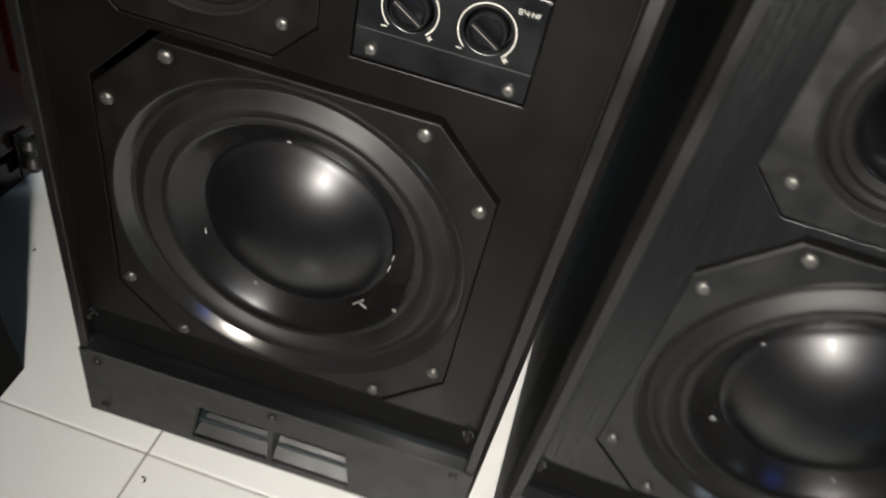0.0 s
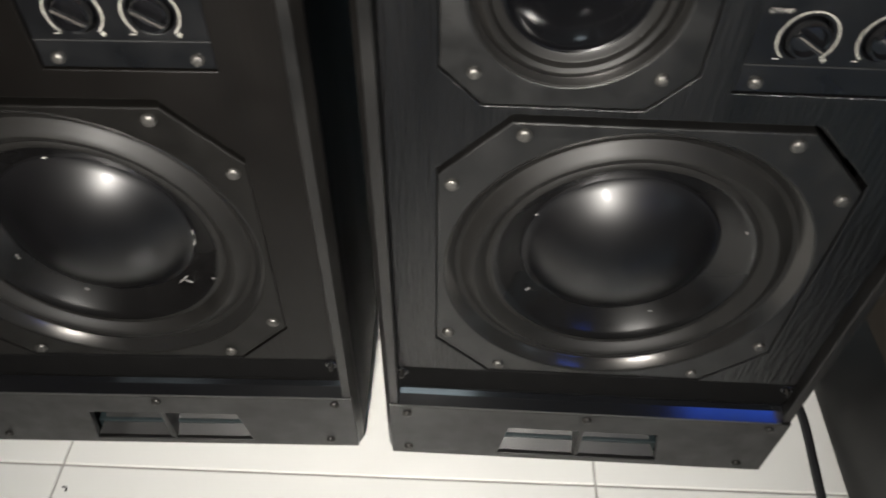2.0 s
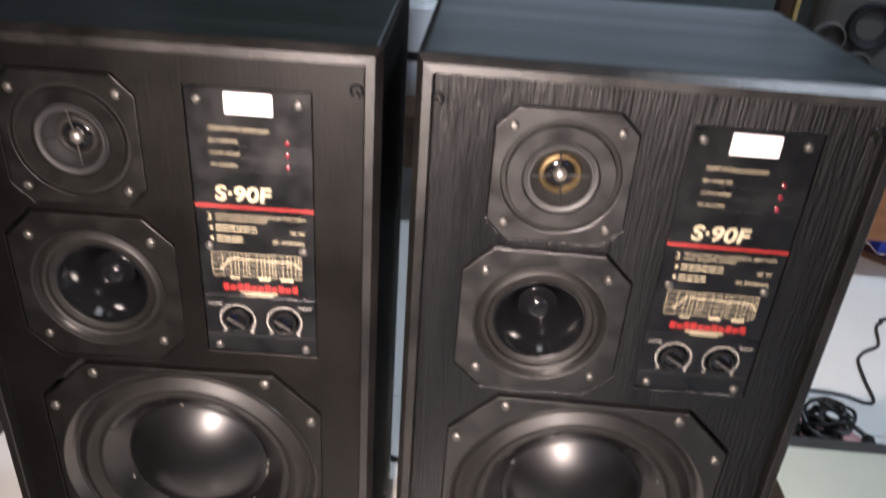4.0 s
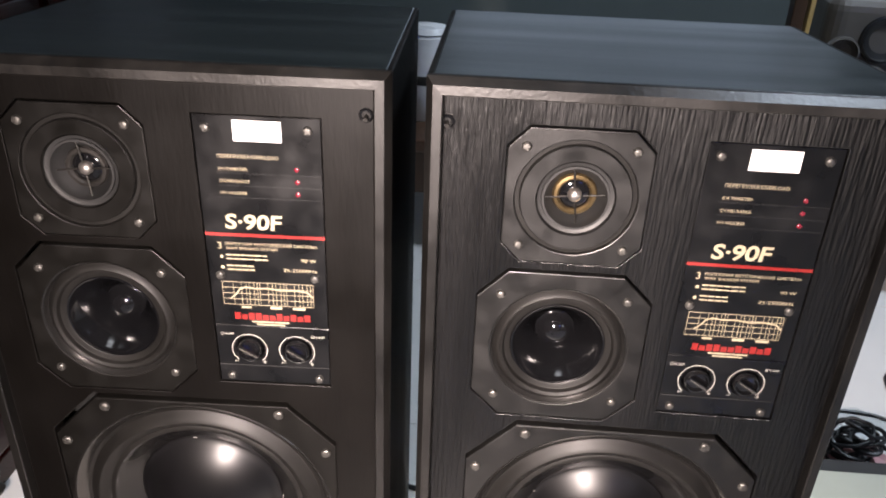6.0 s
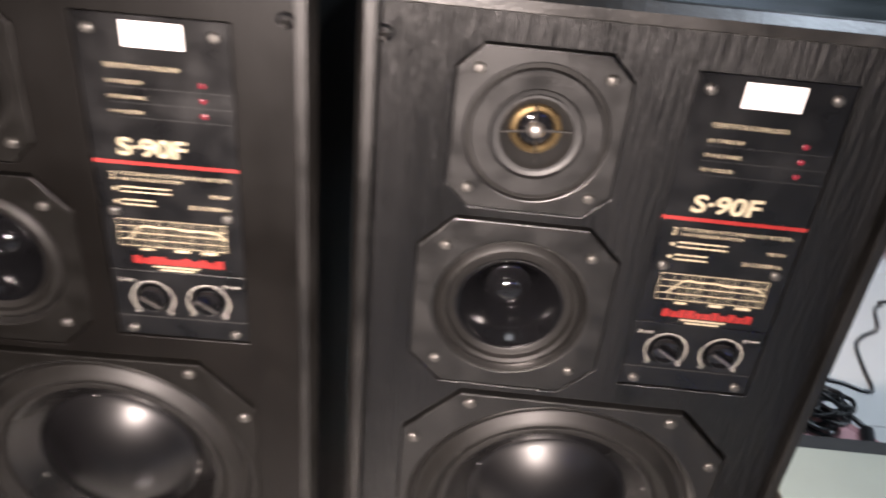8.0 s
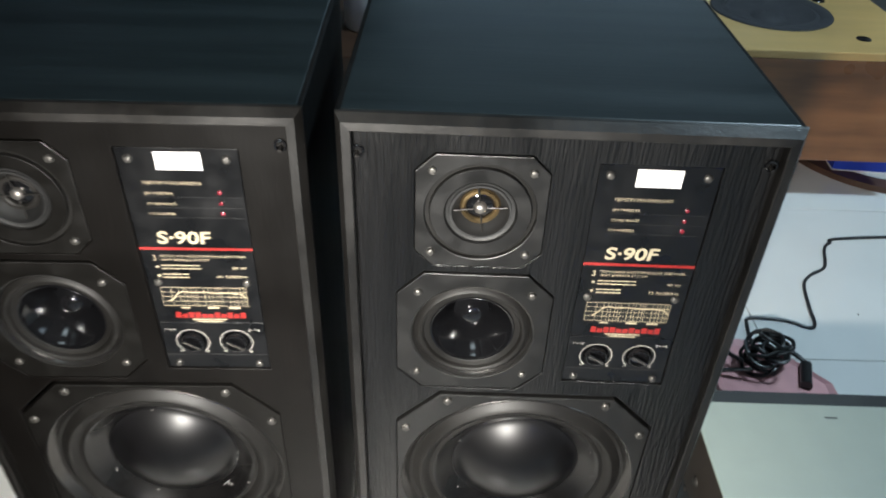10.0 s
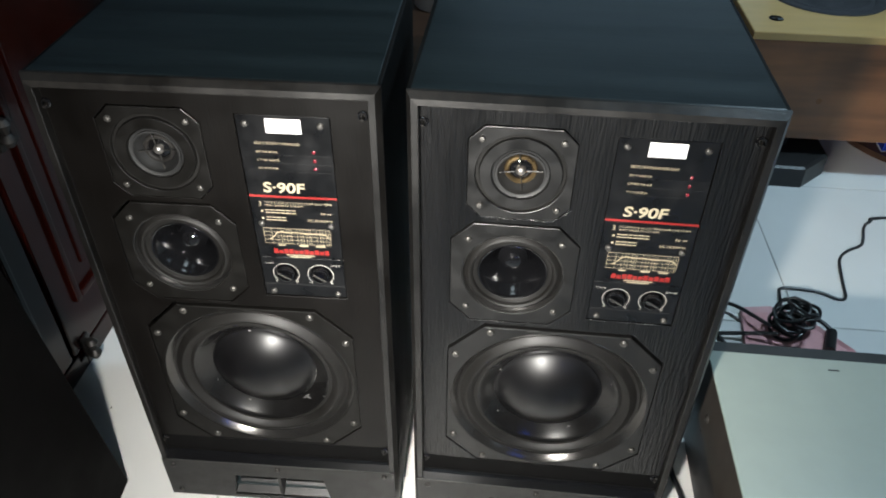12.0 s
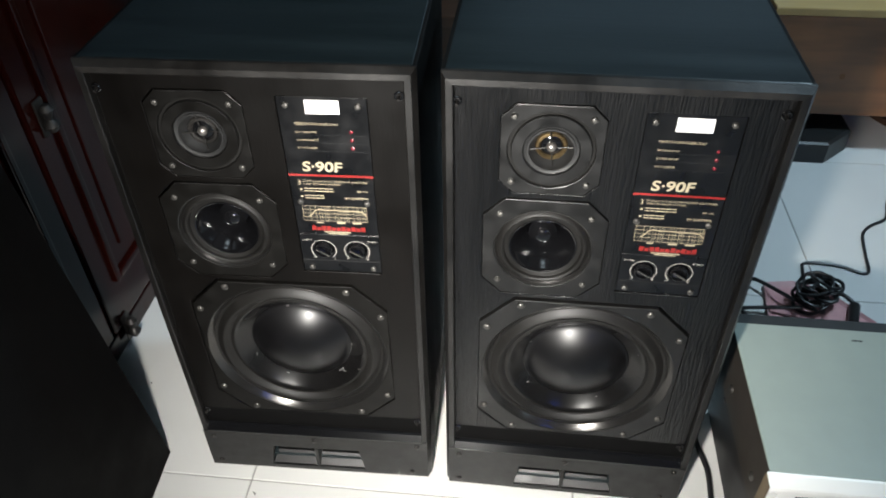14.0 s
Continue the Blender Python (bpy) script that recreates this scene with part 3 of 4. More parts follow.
def control_panel(sp):
    y = BAFFLE_Y + 0.0015
    pl = part("control_panel", sheet_bm([(0.2075, 0.4885), (0.3045, 0.4885), (0.3045, 0.6725), (0.2075, 0.6725)], [], y, y + 0.006, 0.0006), PANEL, sp, "black control panel with cream and red print")
    low = part("knob_plate", sheet_bm([(0.2075, 0.4295), (0.3045, 0.4295), (0.3045, 0.4880), (0.2075, 0.4880)], [circle(0.2355, 0.4640, 0.0125, 40), circle(0.2765, 0.4640, 0.0125, 40)], y + 0.0002, y + 0.006, 0.0006), PANEL, pl)
    part("seam", box_bm(0.2078, 0.3042, y - 0.0002, y + 0.001, 0.4467, 0.4474), GROOVE, pl)
    f = y - 0.0004
    part("sticker", box_bm(0.2378, 0.2745, f - 0.0003, y, 0.6528, 0.6690), STICKER, pl, "white sticker with faint print")
    part("sticker_print", strip_bm([(0.243 + 0.0022 * k, 0.6605 + 0.0026 * (-1) ** k * (0.5 + 0.5 * math.sin(k * 1.7))) for k in range(13)], 0.0006, f - 0.0005), STICKER_INK, pl)
    letters("lettering", "ПЕРЕГРУЗКА·OVERLOAD", 0.2240, 0.6388, 0.0030, CREAM, pl, f, 0.047)
    letters("lettering", "ВЧ TWEETER", 0.2240, 0.6288, 0.0026, CREAM, pl, f, 0.0225)
    letters("lettering", "СЧ MID RANGE", 0.2240, 0.6188, 0.0026, CREAM, pl, f, 0.0235)
    letters("lettering", "НЧ WOOFER", 0.2240, 0.6088, 0.0026, CREAM, pl, f, 0.021)
    for z in (0.6315, 0.6212, 0.6110):
        part("indicator", lathe_bm([(0.0020, y + 0.0005), (0.0018, y - 0.0009), (0.0009, y - 0.0014), (0, y - 0.0015)], 0.2848, z, 16), LED, pl, "dim red indicator", True)
    for z in (0.6263, 0.6160, 0.6060):
        part("groove", box_bm(0.222, 0.3035, y - 0.0001, y + 0.001, z, z + 0.0003), GROOVE, pl)
    letters("model_lettering", "S·90F", 0.2250, 0.5795, 0.0128, CREAM, pl, f, 0.046, bold=0.00045, shear=0.08, label="bold cream lettering")
    part("red_line", strip_bm([(0.2085, 0.5738), (0.3038, 0.5738)], 0.0028, f), RED, pl, "thin red line")
    letters("lettering", "3", 0.2170, 0.5608, 0.0062, CREAM, pl, f)
    letters("lettering", "ПОЛОСНАЯ АКУСТИЧЕСКАЯ СИСТЕМА", 0.2235, 0.5645, 0.0026, CREAM, pl, f, 0.0745)
    letters("lettering", "WAY SPEAKER SYSTEM", 0.2235, 0.5605, 0.0026, CREAM, pl, f, 0.042)
    fine_print(bars([(0.2235, 0.5556, [0.004, 0.005, 0.0035, 0.0045, 0.0055, 0.0035]), (0.2235, 0.5520, [0.0045, 0.0035, 0.005, 0.004, 0.0055, 0.004]), (0.2235, 0.5458, [0.005, 0.0045, 0.0035, 0.004]), (0.2235, 0.5422, [0.0055, 0.004, 0.0045, 0.0035])], 0.0013, f), pl)
    for z in (0.5538, 0.5440):
        part("bullet", lathe_bm([(0.0015, f), (0, f - 0.0001)], 0.2195, z, 12), CREAM, pl)
    letters("lettering", "90 W", 0.2845, 0.5515, 0.0030, CREAM, pl, f, 0.0125)
    letters("lettering", "25-25000Hz", 0.2695, 0.5420, 0.0030, CREAM, pl, f, 0.0275)
    # response chart
    gx0, gx1, gz0, gz1 = 0.2175, 0.2930, 0.5090, 0.5305
    bm = bmesh.new()
    for i in range(5):
        z = gz0 + (gz1 - gz0) * i / 4
        strip_bm([(gx0, z), (gx1, z)], 0.0005, f, bm)
    xs = []
    for dec in range(3):
        for d in (1, 2, 3, 4, 6, 8):
            xs.append(dec + math.log10(d))
    for v in [0.0] + [0.12 + 0.88 * q / 3.0 for q in xs if q <= 3.0] + [1.0]:
        strip_bm([(gx0 + (gx1 - gx0) * v, gz0), (gx0 + (gx1 - gx0) * v, gz1)], 0.00036, f - 0.0001, bm)
    strip_bm([(0.2325, 0.5065), (0.2395, 0.5065)], 0.0020, f, bm)
    strip_bm([(0.2570, 0.5068), (0.2655, 0.5068)], 0.0024, f, bm)
    strip_bm([(0.2760, 0.5068), (0.2850, 0.5068)], 0.0024, f, bm)
    part("printed_chart", bm, CREAM, pl, "cream printed grid with a curve")["kind"] = "stuff"
    curve = [(0.2240, 0.5150), (0.2285, 0.5190), (0.2320, 0.5240), (0.2370, 0.5262), (0.2450, 0.5250), (0.2560, 0.5256), (0.2660, 0.5240), (0.2780, 0.5248), (0.2880, 0.5235), (0.2925, 0.5190)]
    part("chart_curve", strip_bm(curve, 0.0013, f - 0.0003), CREAM, pl)
    # maker's mark as a row of plain red blocks
    bm = bmesh.new()
    for k in range(11):
        x0 = 0.2255 + 0.0059 * k
        top = 0.5010 if k in (0, 2, 3, 6, 8, 10) else 0.4992
        box_bm(x0, x0 + 0.0049, f - 0.0001, f + 0.0003, 0.4944, top, bm=bm)
    part("red_mark", bm, RED, pl, "red printed mark")["kind"] = "stuff"
    fine_print(bars([(0.2400, 0.4925, [0.018, 0.012]), (0.2440, 0.4900, [0.010, 0.012])], 0.0015, f), pl)
    # two level knobs with printed scales
    for cx, word, wx, wd in ((0.2355, "СЧ·MF", 0.2115, 0.0115), (0.2765, "ВЧ·HF", 0.2895, 0.0115)):
        kn = part("knob", lathe_bm([(0.0113, y + 0.010), (0.0113, y + 0.002), (0.0108, y - 0.002), (0.0098, y - 0.004), (0.0088, y - 0.0042), (0.0075, y - 0.001), (0, y - 0.0005)], cx, 0.4640, 40), GLOSS, pl, "glossy black round knob", True)
        bm = box_bm(-0.0020, 0.0020, y - 0.0065, y, -0.0098, 0.0098, 0.0008)
        bmesh.ops.rotate(bm, verts=bm.verts, cent=(0, 0, 0), matrix=Matrix.Rotation(radians(122), 3, "Y"))
        bmesh.ops.translate(bm, verts=bm.verts, vec=(cx, 0, 0.4640))
        part("grip", bm, GLOSS, kn)
        bm = bmesh.new()
        q = radians(-32)
        strip_bm([(cx - 0.0085 * math.cos(q), 0.4640 - 0.0085 * math.sin(q)), (cx + 0.0085 * math.cos(q), 0.4640 + 0.0085 * math.sin(q))], 0.0006, y - 0.0067, bm)
        part("pointer_line", bm, TAUPE, kn)
        part("scale", ring_strip(cx, 0.4640, 0.0148, 0.0156, -48, 228, f), PALE, pl, "pale printed scale ring")
        for sx in (-1, 1):
            tx, tz = cx + sx * 0.0125, 0.4640 - 0.0125
            bm = strip_bm([(tx - 0.0014, tz), (tx + 0.0014, tz)], 0.0007, f)
            if sx > 0:
                strip_bm([(tx, tz - 0.0014), (tx, tz + 0.0014)], 0.0007, f, bm)
            part("plus_mark" if sx > 0 else "minus_mark", bm, PALE, pl)
        letters("lettering", word, wx, 0.4778, 0.0028, PALE, pl, f, wd)
    for x, z in ((0.2169, 0.6625), (0.2945, 0.6628), (0.2168, 0.5364), (0.2950, 0.5366), (0.2178, 0.4359), (0.2950, 0.4357)):
        put_screw(SCREW_SMALL, x, y - 0.0002, z, pl)


def plinth(sp):
    y = -0.009
    mouth = [(0.112, 0.066), (0.246, 0.066), (0.2535, 0.018), (0.1045, 0.018)]
    pn = part("plinth", sheet_bm([(0.0045, H0), (W - 0.0045, H0), (W - 0.0045, 0.096), (0.0045, 0.096)], [mouth], y, y + 0.006, 0.0008), PLATE, sp, "black plastic plinth with a bass port")
    # matte strip darkened as recess shade, gloss sloping lip between front board and plinth
    for name, line, mt, lb in (
            ("recess_shade_strip", [(BAFFLE_Y + 0.002, 0.1425), (BAFFLE_Y - 0.0004, 0.1405), (BAFFLE_Y - 0.0006, 0.125), (BAFFLE_Y - 0.0008, 0.112), (BAFFLE_Y + 0.002, 0.1062)], MATTE, "flat matte black strip in place of a deep recess in shade"),
            ("lip", [(BAFFLE_Y + 0.002, 0.1088), (BAFFLE_Y - 0.0046, 0.1058), (BAFFLE_Y - 0.0120, 0.0984), (BAFFLE_Y - 0.0120, 0.0958), (BAFFLE_Y + 0.002, 0.0958)], GLOSS, "gloss black sloping lip")):
        bm = bmesh.new()
        ends = [[bm.verts.new((x, yy, z)) for yy, z in line] for x in (0.0133, W - 0.0133)]
        for a, b, c, d in zip(ends[0], ends[0][1:], ends[1][1:], ends[1]):
            bm.faces.new((a, b, c, d))
        bmesh.ops.recalc_face_normals(bm, faces=bm.faces)
        part(name, bm, mt, pn, lb)
    bm = bmesh.new()
    a = [bm.verts.new(v) for v in ((0.1045, y + 0.004, 0.018), (0.2535, y + 0.004, 0.018), (0.247, y + 0.020, 0.031), (0.111, y + 0.020, 0.031))]
    bm.faces.new(a)
    b = [bm.verts.new(v) for v in ((0.1045, y + 0.006, 0.014), (0.2535, y + 0.006, 0.014), (0.247, y + 0.022, 0.014), (0.111, y + 0.022, 0.014))]
    for i in range(4):
        bm.faces.new((a[i], b[i], b[(i + 1) % 4], a[(i + 1) % 4]))
    bmesh.ops.recalc_face_normals(bm, faces=bm.faces)
    part("port_lip", bm, PLATE, pn)
    part("port_floor", box_bm(0.108, 0.250, y + 0.0205, 0.10, 0.026, 0.0295), MATTE, pn)
    part("port_roof", box_bm(0.108, 0.250, y + 0.0062, 0.10, 0.0665, 0.070), MATTE, pn)
    part("port_back", box_bm(0.095, 0.262, 0.1005, 0.104, 0.0145, 0.088), MATTE, pn)
    for x0, x1 in ((0.098, 0.1035), (0.2545, 0.260)):
        part("port_side", box_bm(x0, x1, y + 0.0062, 0.10, 0.0145, 0.066), MATTE, pn)
    part("port_fin", box_bm(0.1755, 0.1805, y + 0.001, 0.05, 0.0185, 0.0658, 0.0008), PLATE, pn)
    for x, z in ((0.0205, 0.084), (0.179, 0.087), (W - 0.0205, 0.087), (0.0205, 0.022), (W - 0.030, 0.022)):
        put_screw(SCREW_DARK, x, y - 0.0002, z, pn)


loudspeaker(pose(0, 0, 0), "black ash veneered three-way loudspeaker standing beside the stacked amplifiers", VENEER_UP, ((150, 0.071, 40, 0.003), (215, 0.074, 10, 0.004), (-62, 0.0735, 80, 0.003), (25, 0.086, 60, 0.002)), GOLD, PLATE)
# Left tweeter ring gets dark metal: its brass in shade, put into the colour
loudspeaker(pose(-0.3826, -0.0092, 0, 0, 0, 2.09), "black ash veneered three-way loudspeaker standing beside the dark red cabinet", VENEER_SATIN, ((-48, 0.0735, 95, 0.011), (-43, 0.0745, 15, 0.006), (-10, 0.071, 85, 0.006), (0, 0.072, 80, 0.005), (95, 0.0745, 80, 0.003), (-24, 0.088, 30, 0.003), (200, 0.073, 80, 0.005), (245, 0.072, 85, 0.004)), BLACK_SCREW, PLATE_DULL)


# ---- stacked hi-fi units ----
def amplifier():
    a = thing("amplifier", "grey-green topped amplifier with a champagne front, on a black unit", "amplifier", m=pose(0.406, -0.116, 0.168, 0, 0, 0.3))
    part("case_top", box_bm(0.0, 0.43, 0.0, 0.25, 0.0945, 0.097, 0.0011), AMPTOP, a, "grey-green painted steel top")
    for x in (0.0, 0.4285):
        part("case_side", box_bm(x, x + 0.0015, 0.0, 0.25, 0.004, 0.0944), AMPSIDE, a, "dark bronze side")
    part("chassis", box_bm(0.004, 0.426, 0.001, 0.25, 0.003, 0.092), BLACKSTEEL, a)
    part("rear_panel", box_bm(0.0, 0.43, 0.2505, 0.272, 0.004, 0.0945, 0.001), BLACKSTEEL, a, "black rear panel")
    # front slab with a sloping bright top edge
    bm = bmesh.new()
    sec = [(-0.0005, 0.0), (-0.0005, 0.0965), (-0.004, 0.0965), (-0.019, 0.091), (-0.021, 0.088), (-0.021, 0.002), (-0.019, 0.0)]
    ends = [[bm.verts.new((x, y, z)) for y, z in sec] for x in (-0.003, 0.433)]
    for k in range(len(sec)):
        n = (k + 1) % len(sec)
        bm.faces.new((ends[0][k], ends[0][n], ends[1][n], ends[1][k]))
    bm.faces.new(ends[0][::-1])
    bm.faces.new(ends[1])
    bmesh.ops.recalc_face_normals(bm, faces=bm.faces)
    part("front_panel", bm, AMPFRONT, a, "champagne coloured aluminium front")
    part("end_cap", box_bm(-0.0045, -0.0031, -0.020, -0.0005, 0.001, 0.093, 0.0005), AMPEND, a, "dull gold end of the front")
    part("front_mark", bars([(0.030, 0.078, [0.006, 0.005, 0.006, 0.005])], 0.004, -0.0214), AMPSIDE, a)
    for y, z in ((0.033, 0.036), (0.174, 0.038)):
        bm = lathe_bm([(0.0066, 0.0005), (0.0066, -0.001), (0.004, -0.003), (0, -0.0034)], 0, 0, 16)
        bmesh.ops.rotate(bm, verts=bm.verts, cent=(0, 0, 0), matrix=Matrix.Rotation(radians(-90), 3, "Z"))
        bmesh.ops.translate(bm, verts=bm.verts, vec=(0, y, z))
        part("screw", bm, STEEL, a, smooth=True)
    for x in (0.05, 0.38):
        for y in (0.04, 0.22):
            part("foot", turned_bm([(0, -0.008), (0.02, -0.008), (0.021, 0.003), (0, 0.003)], x, y, 20), RUBBER, a)
    part("slot", box_bm(0.16, 0.175, 0.228, 0.2305, 0.0968, 0.0973), BLACKSTEEL, a)
    b = thing("stereo_unit", "black steel stereo unit on the floor under the amplifier", "stereo unit", m=pose(0.429, -0.12, 0.0))
    part("case", box_bm(0.0, 0.40, 0.0, 0.30, 0.012, 0.160, 0.002), BLACKSTEEL, b)
    part("front_panel", box_bm(0.0, 0.40, -0.014, -0.0005, 0.012, 0.160, 0.002), BLACKSTEEL, b)
    for y, z in ((0.047, 0.107), (0.24, 0.107)):
        bm = lathe_bm([(0.005, 0.0005), (0.005, -0.001), (0.003, -0.0025), (0, -0.003)], 0, 0, 16)
        bmesh.ops.rotate(bm, verts=bm.verts, cent=(0, 0, 0), matrix=Matrix.Rotation(radians(-90), 3, "Z"))
        bmesh.ops.translate(bm, verts=bm.verts, vec=(0, y, z))
        part("screw", bm, BLACK_SCREW, b, smooth=True)
    for x in (0.05, 0.35):
        for y in (0.04, 0.26):
            part("foot", turned_bm([(0, 0), (0.02, 0), (0.021, 0.0125), (0, 0.0125)], x, y, 20), RUBBER, b)


amplifier()


# ---- left side: cabinet and black box ----
def cabinet():
    c = thing("cabinet", "dark red lacquered wooden cabinet with panelled doors", "cabinet", m=pose(-0.630, 0.0, 0, 0, 0, 0.5))
    # local x 0 is the front face, y runs along it
    part("body", box_bm(-0.42, -0.022, -1.25, 1.2, 0.02, 1.9, 0.004), MAHOG, c)
    part("base", box_bm(-0.42, -0.006, -1.25, 1.2, 0.0, 0.045, 0.004), MAHOG, c)
    for y0, y1 in ((-1.24, -0.775), (-0.765, -0.295), (-0.285, 0.188), (0.196, 0.67), (0.68, 1.15)):
        d = part("door", box_bm(-0.0215, 0.0, y0, y1, 0.055, 1.86, 0.004), MAHOG, c, "glossy dark red door")
        for a in ((y0 + 0.05, y0 + 0.065, 0.14, 1.78), (y1 - 0.065, y1 - 0.05, 0.14, 1.78)):
            part("moulding", box_bm(-0.002, 0.008, a[0], a[1], a[2], a[3], 0.004, 3), MAHOG, d)
        for z in (0.14, 0.70, 0.74, 1.765):
            part("moulding", box_bm(-0.002, 0.008, y0 + 0.0655, y1 - 0.0655, z, z + 0.015, 0.004, 3), MAHOG, d)
        part("panel_field", box_bm(-0.002, 0.004, y0 + 0.10, y1 - 0.10, 0.19, 0.66, 0.003), MAHOG, d)
    for z in (0.045, 0.49):
        y = 0.231
        h = part("handle", turned_bm([(0, 0), (0.006, 0.0), (0.009, 0.004), (0.012, 0.010), (0.009, 0.016), (0.005, 0.02), (0.008, 0.03), (0.011, 0.036), (0.006, 0.044), (0, 0.046)], 0.012, y, 20), BLACK_SCREW, c, "tarnished metal handle", True)
        h.location.z = z - 0.023
        part("handle_plate", box_bm(0.0005, 0.004, y - 0.012, y + 0.012, z - 0.03, z + 0.03, 0.0015), BLACK_SCREW, c)


cabinet()


def black_box():
    b = thing("black_cabinet", "plain matte black loudspeaker cabinet leaning slightly on the floor", "loudspeaker", m=pose(-0.461, 0.001, 0.0, 0, -6.0, 4.0))
    part("case", box_bm(-0.30, 0.0, -0.36, 0.0, 0.0, 0.78, 0.003), BOX, b)
    part("back_panel", box_bm(-0.28, -0.02, 0.0002, 0.004, 0.03, 0.75, 0.001), BOX, b)


black_box()


# ---- right and behind ----
def far_speaker():
    s = thing("wooden_loudspeaker", "walnut loudspeaker lying on its back with a yellow wooden front", "loudspeaker", m=pose(0.640, 1.060, 0.1, 0, 0, 0.5))
    part("body", box_bm(0, 0.53, 0, 0.40, 0, 0.250, 0.003), WALNUT, s, "walnut veneered cabinet")
    bm = sheet_bm([(0.0, 0.0), (0.53, 0.0), (0.53, 0.40), (0.0, 0.40)], [circle(0.235, 0.265, 0.143, 64)], 0, 0.018, 0.003)
    bmesh.ops.rotate(bm, verts=bm.verts, cent=(0, 0, 0), matrix=Matrix(((1, 0, 0), (0, 0, 1), (0, -1, 0))))
    bmesh.ops.translate(bm, verts=bm.verts, vec=(0, 0, 0.2685))
    part("front_board", bm, PINE, s, "yellow lacquered wooden front")
    dr = part("driver", turned_bm([(0.145, 0.269), (0.142, 0.272), (0.122, 0.271), (0.115, 0.266), (0.105, 0.269), (0.094, 0.263), (0.045, 0.252), (0.043, 0.2525), (0.025, 0.2525), (0, 0.2525)], 0.235, 0.265, 64), FOAM, s, "dark grey round driver", True)
    part("dust_cap", turned_bm([(0.044, 0.2523), (0.035, 0.258), (0.018, 0.263), (0, 0.265)], 0.235, 0.265, 40), FOAM, dr, smooth=True)
    for x, y in ((0.068, 0.085), (0.385, 0.085), (0.068, 0.35), (0.385, 0.35)):
        part("grille_hole", turned_bm([(0.017, 0.2690), (0.0155, 0.2705), (0.0135, 0.2692), (0.0, 0.2688)], x, y, 24), GLOSS, s, smooth=True)
    o = thing("octagonal_stand", "black eight-sided stand on the floor under the wooden loudspeaker", "stand", m=pose(0.68, 1.22, 0))
    bm = bmesh.new()
    pts = octagon(0, 0, 0.225, 0.225, 0.072)
    rings = [[bm.verts.new((x * k, zz * k, h)) for x, zz in pts] for k, h in ((1, 0), (1, 0.052), (0.97, 0.056), (0.9, 0.056))]
    for a, c in zip(rings, rings[1:]):
        for i in range(8):
            bm.faces.new((a[i], a[(i + 1) % 8], c[(i + 1) % 8], c[i]))
    bm.faces.new(rings[-1])
    bmesh.ops.recalc_face_normals(bm, faces=bm.faces)
    part("base_plate", bm, BLACKSTEEL, o)
    part("riser", box_bm(-0.12, 0.13, -0.12, 0.12, 0.0565, 0.0995, 0.004), BLACKSTEEL, o)


far_speaker()


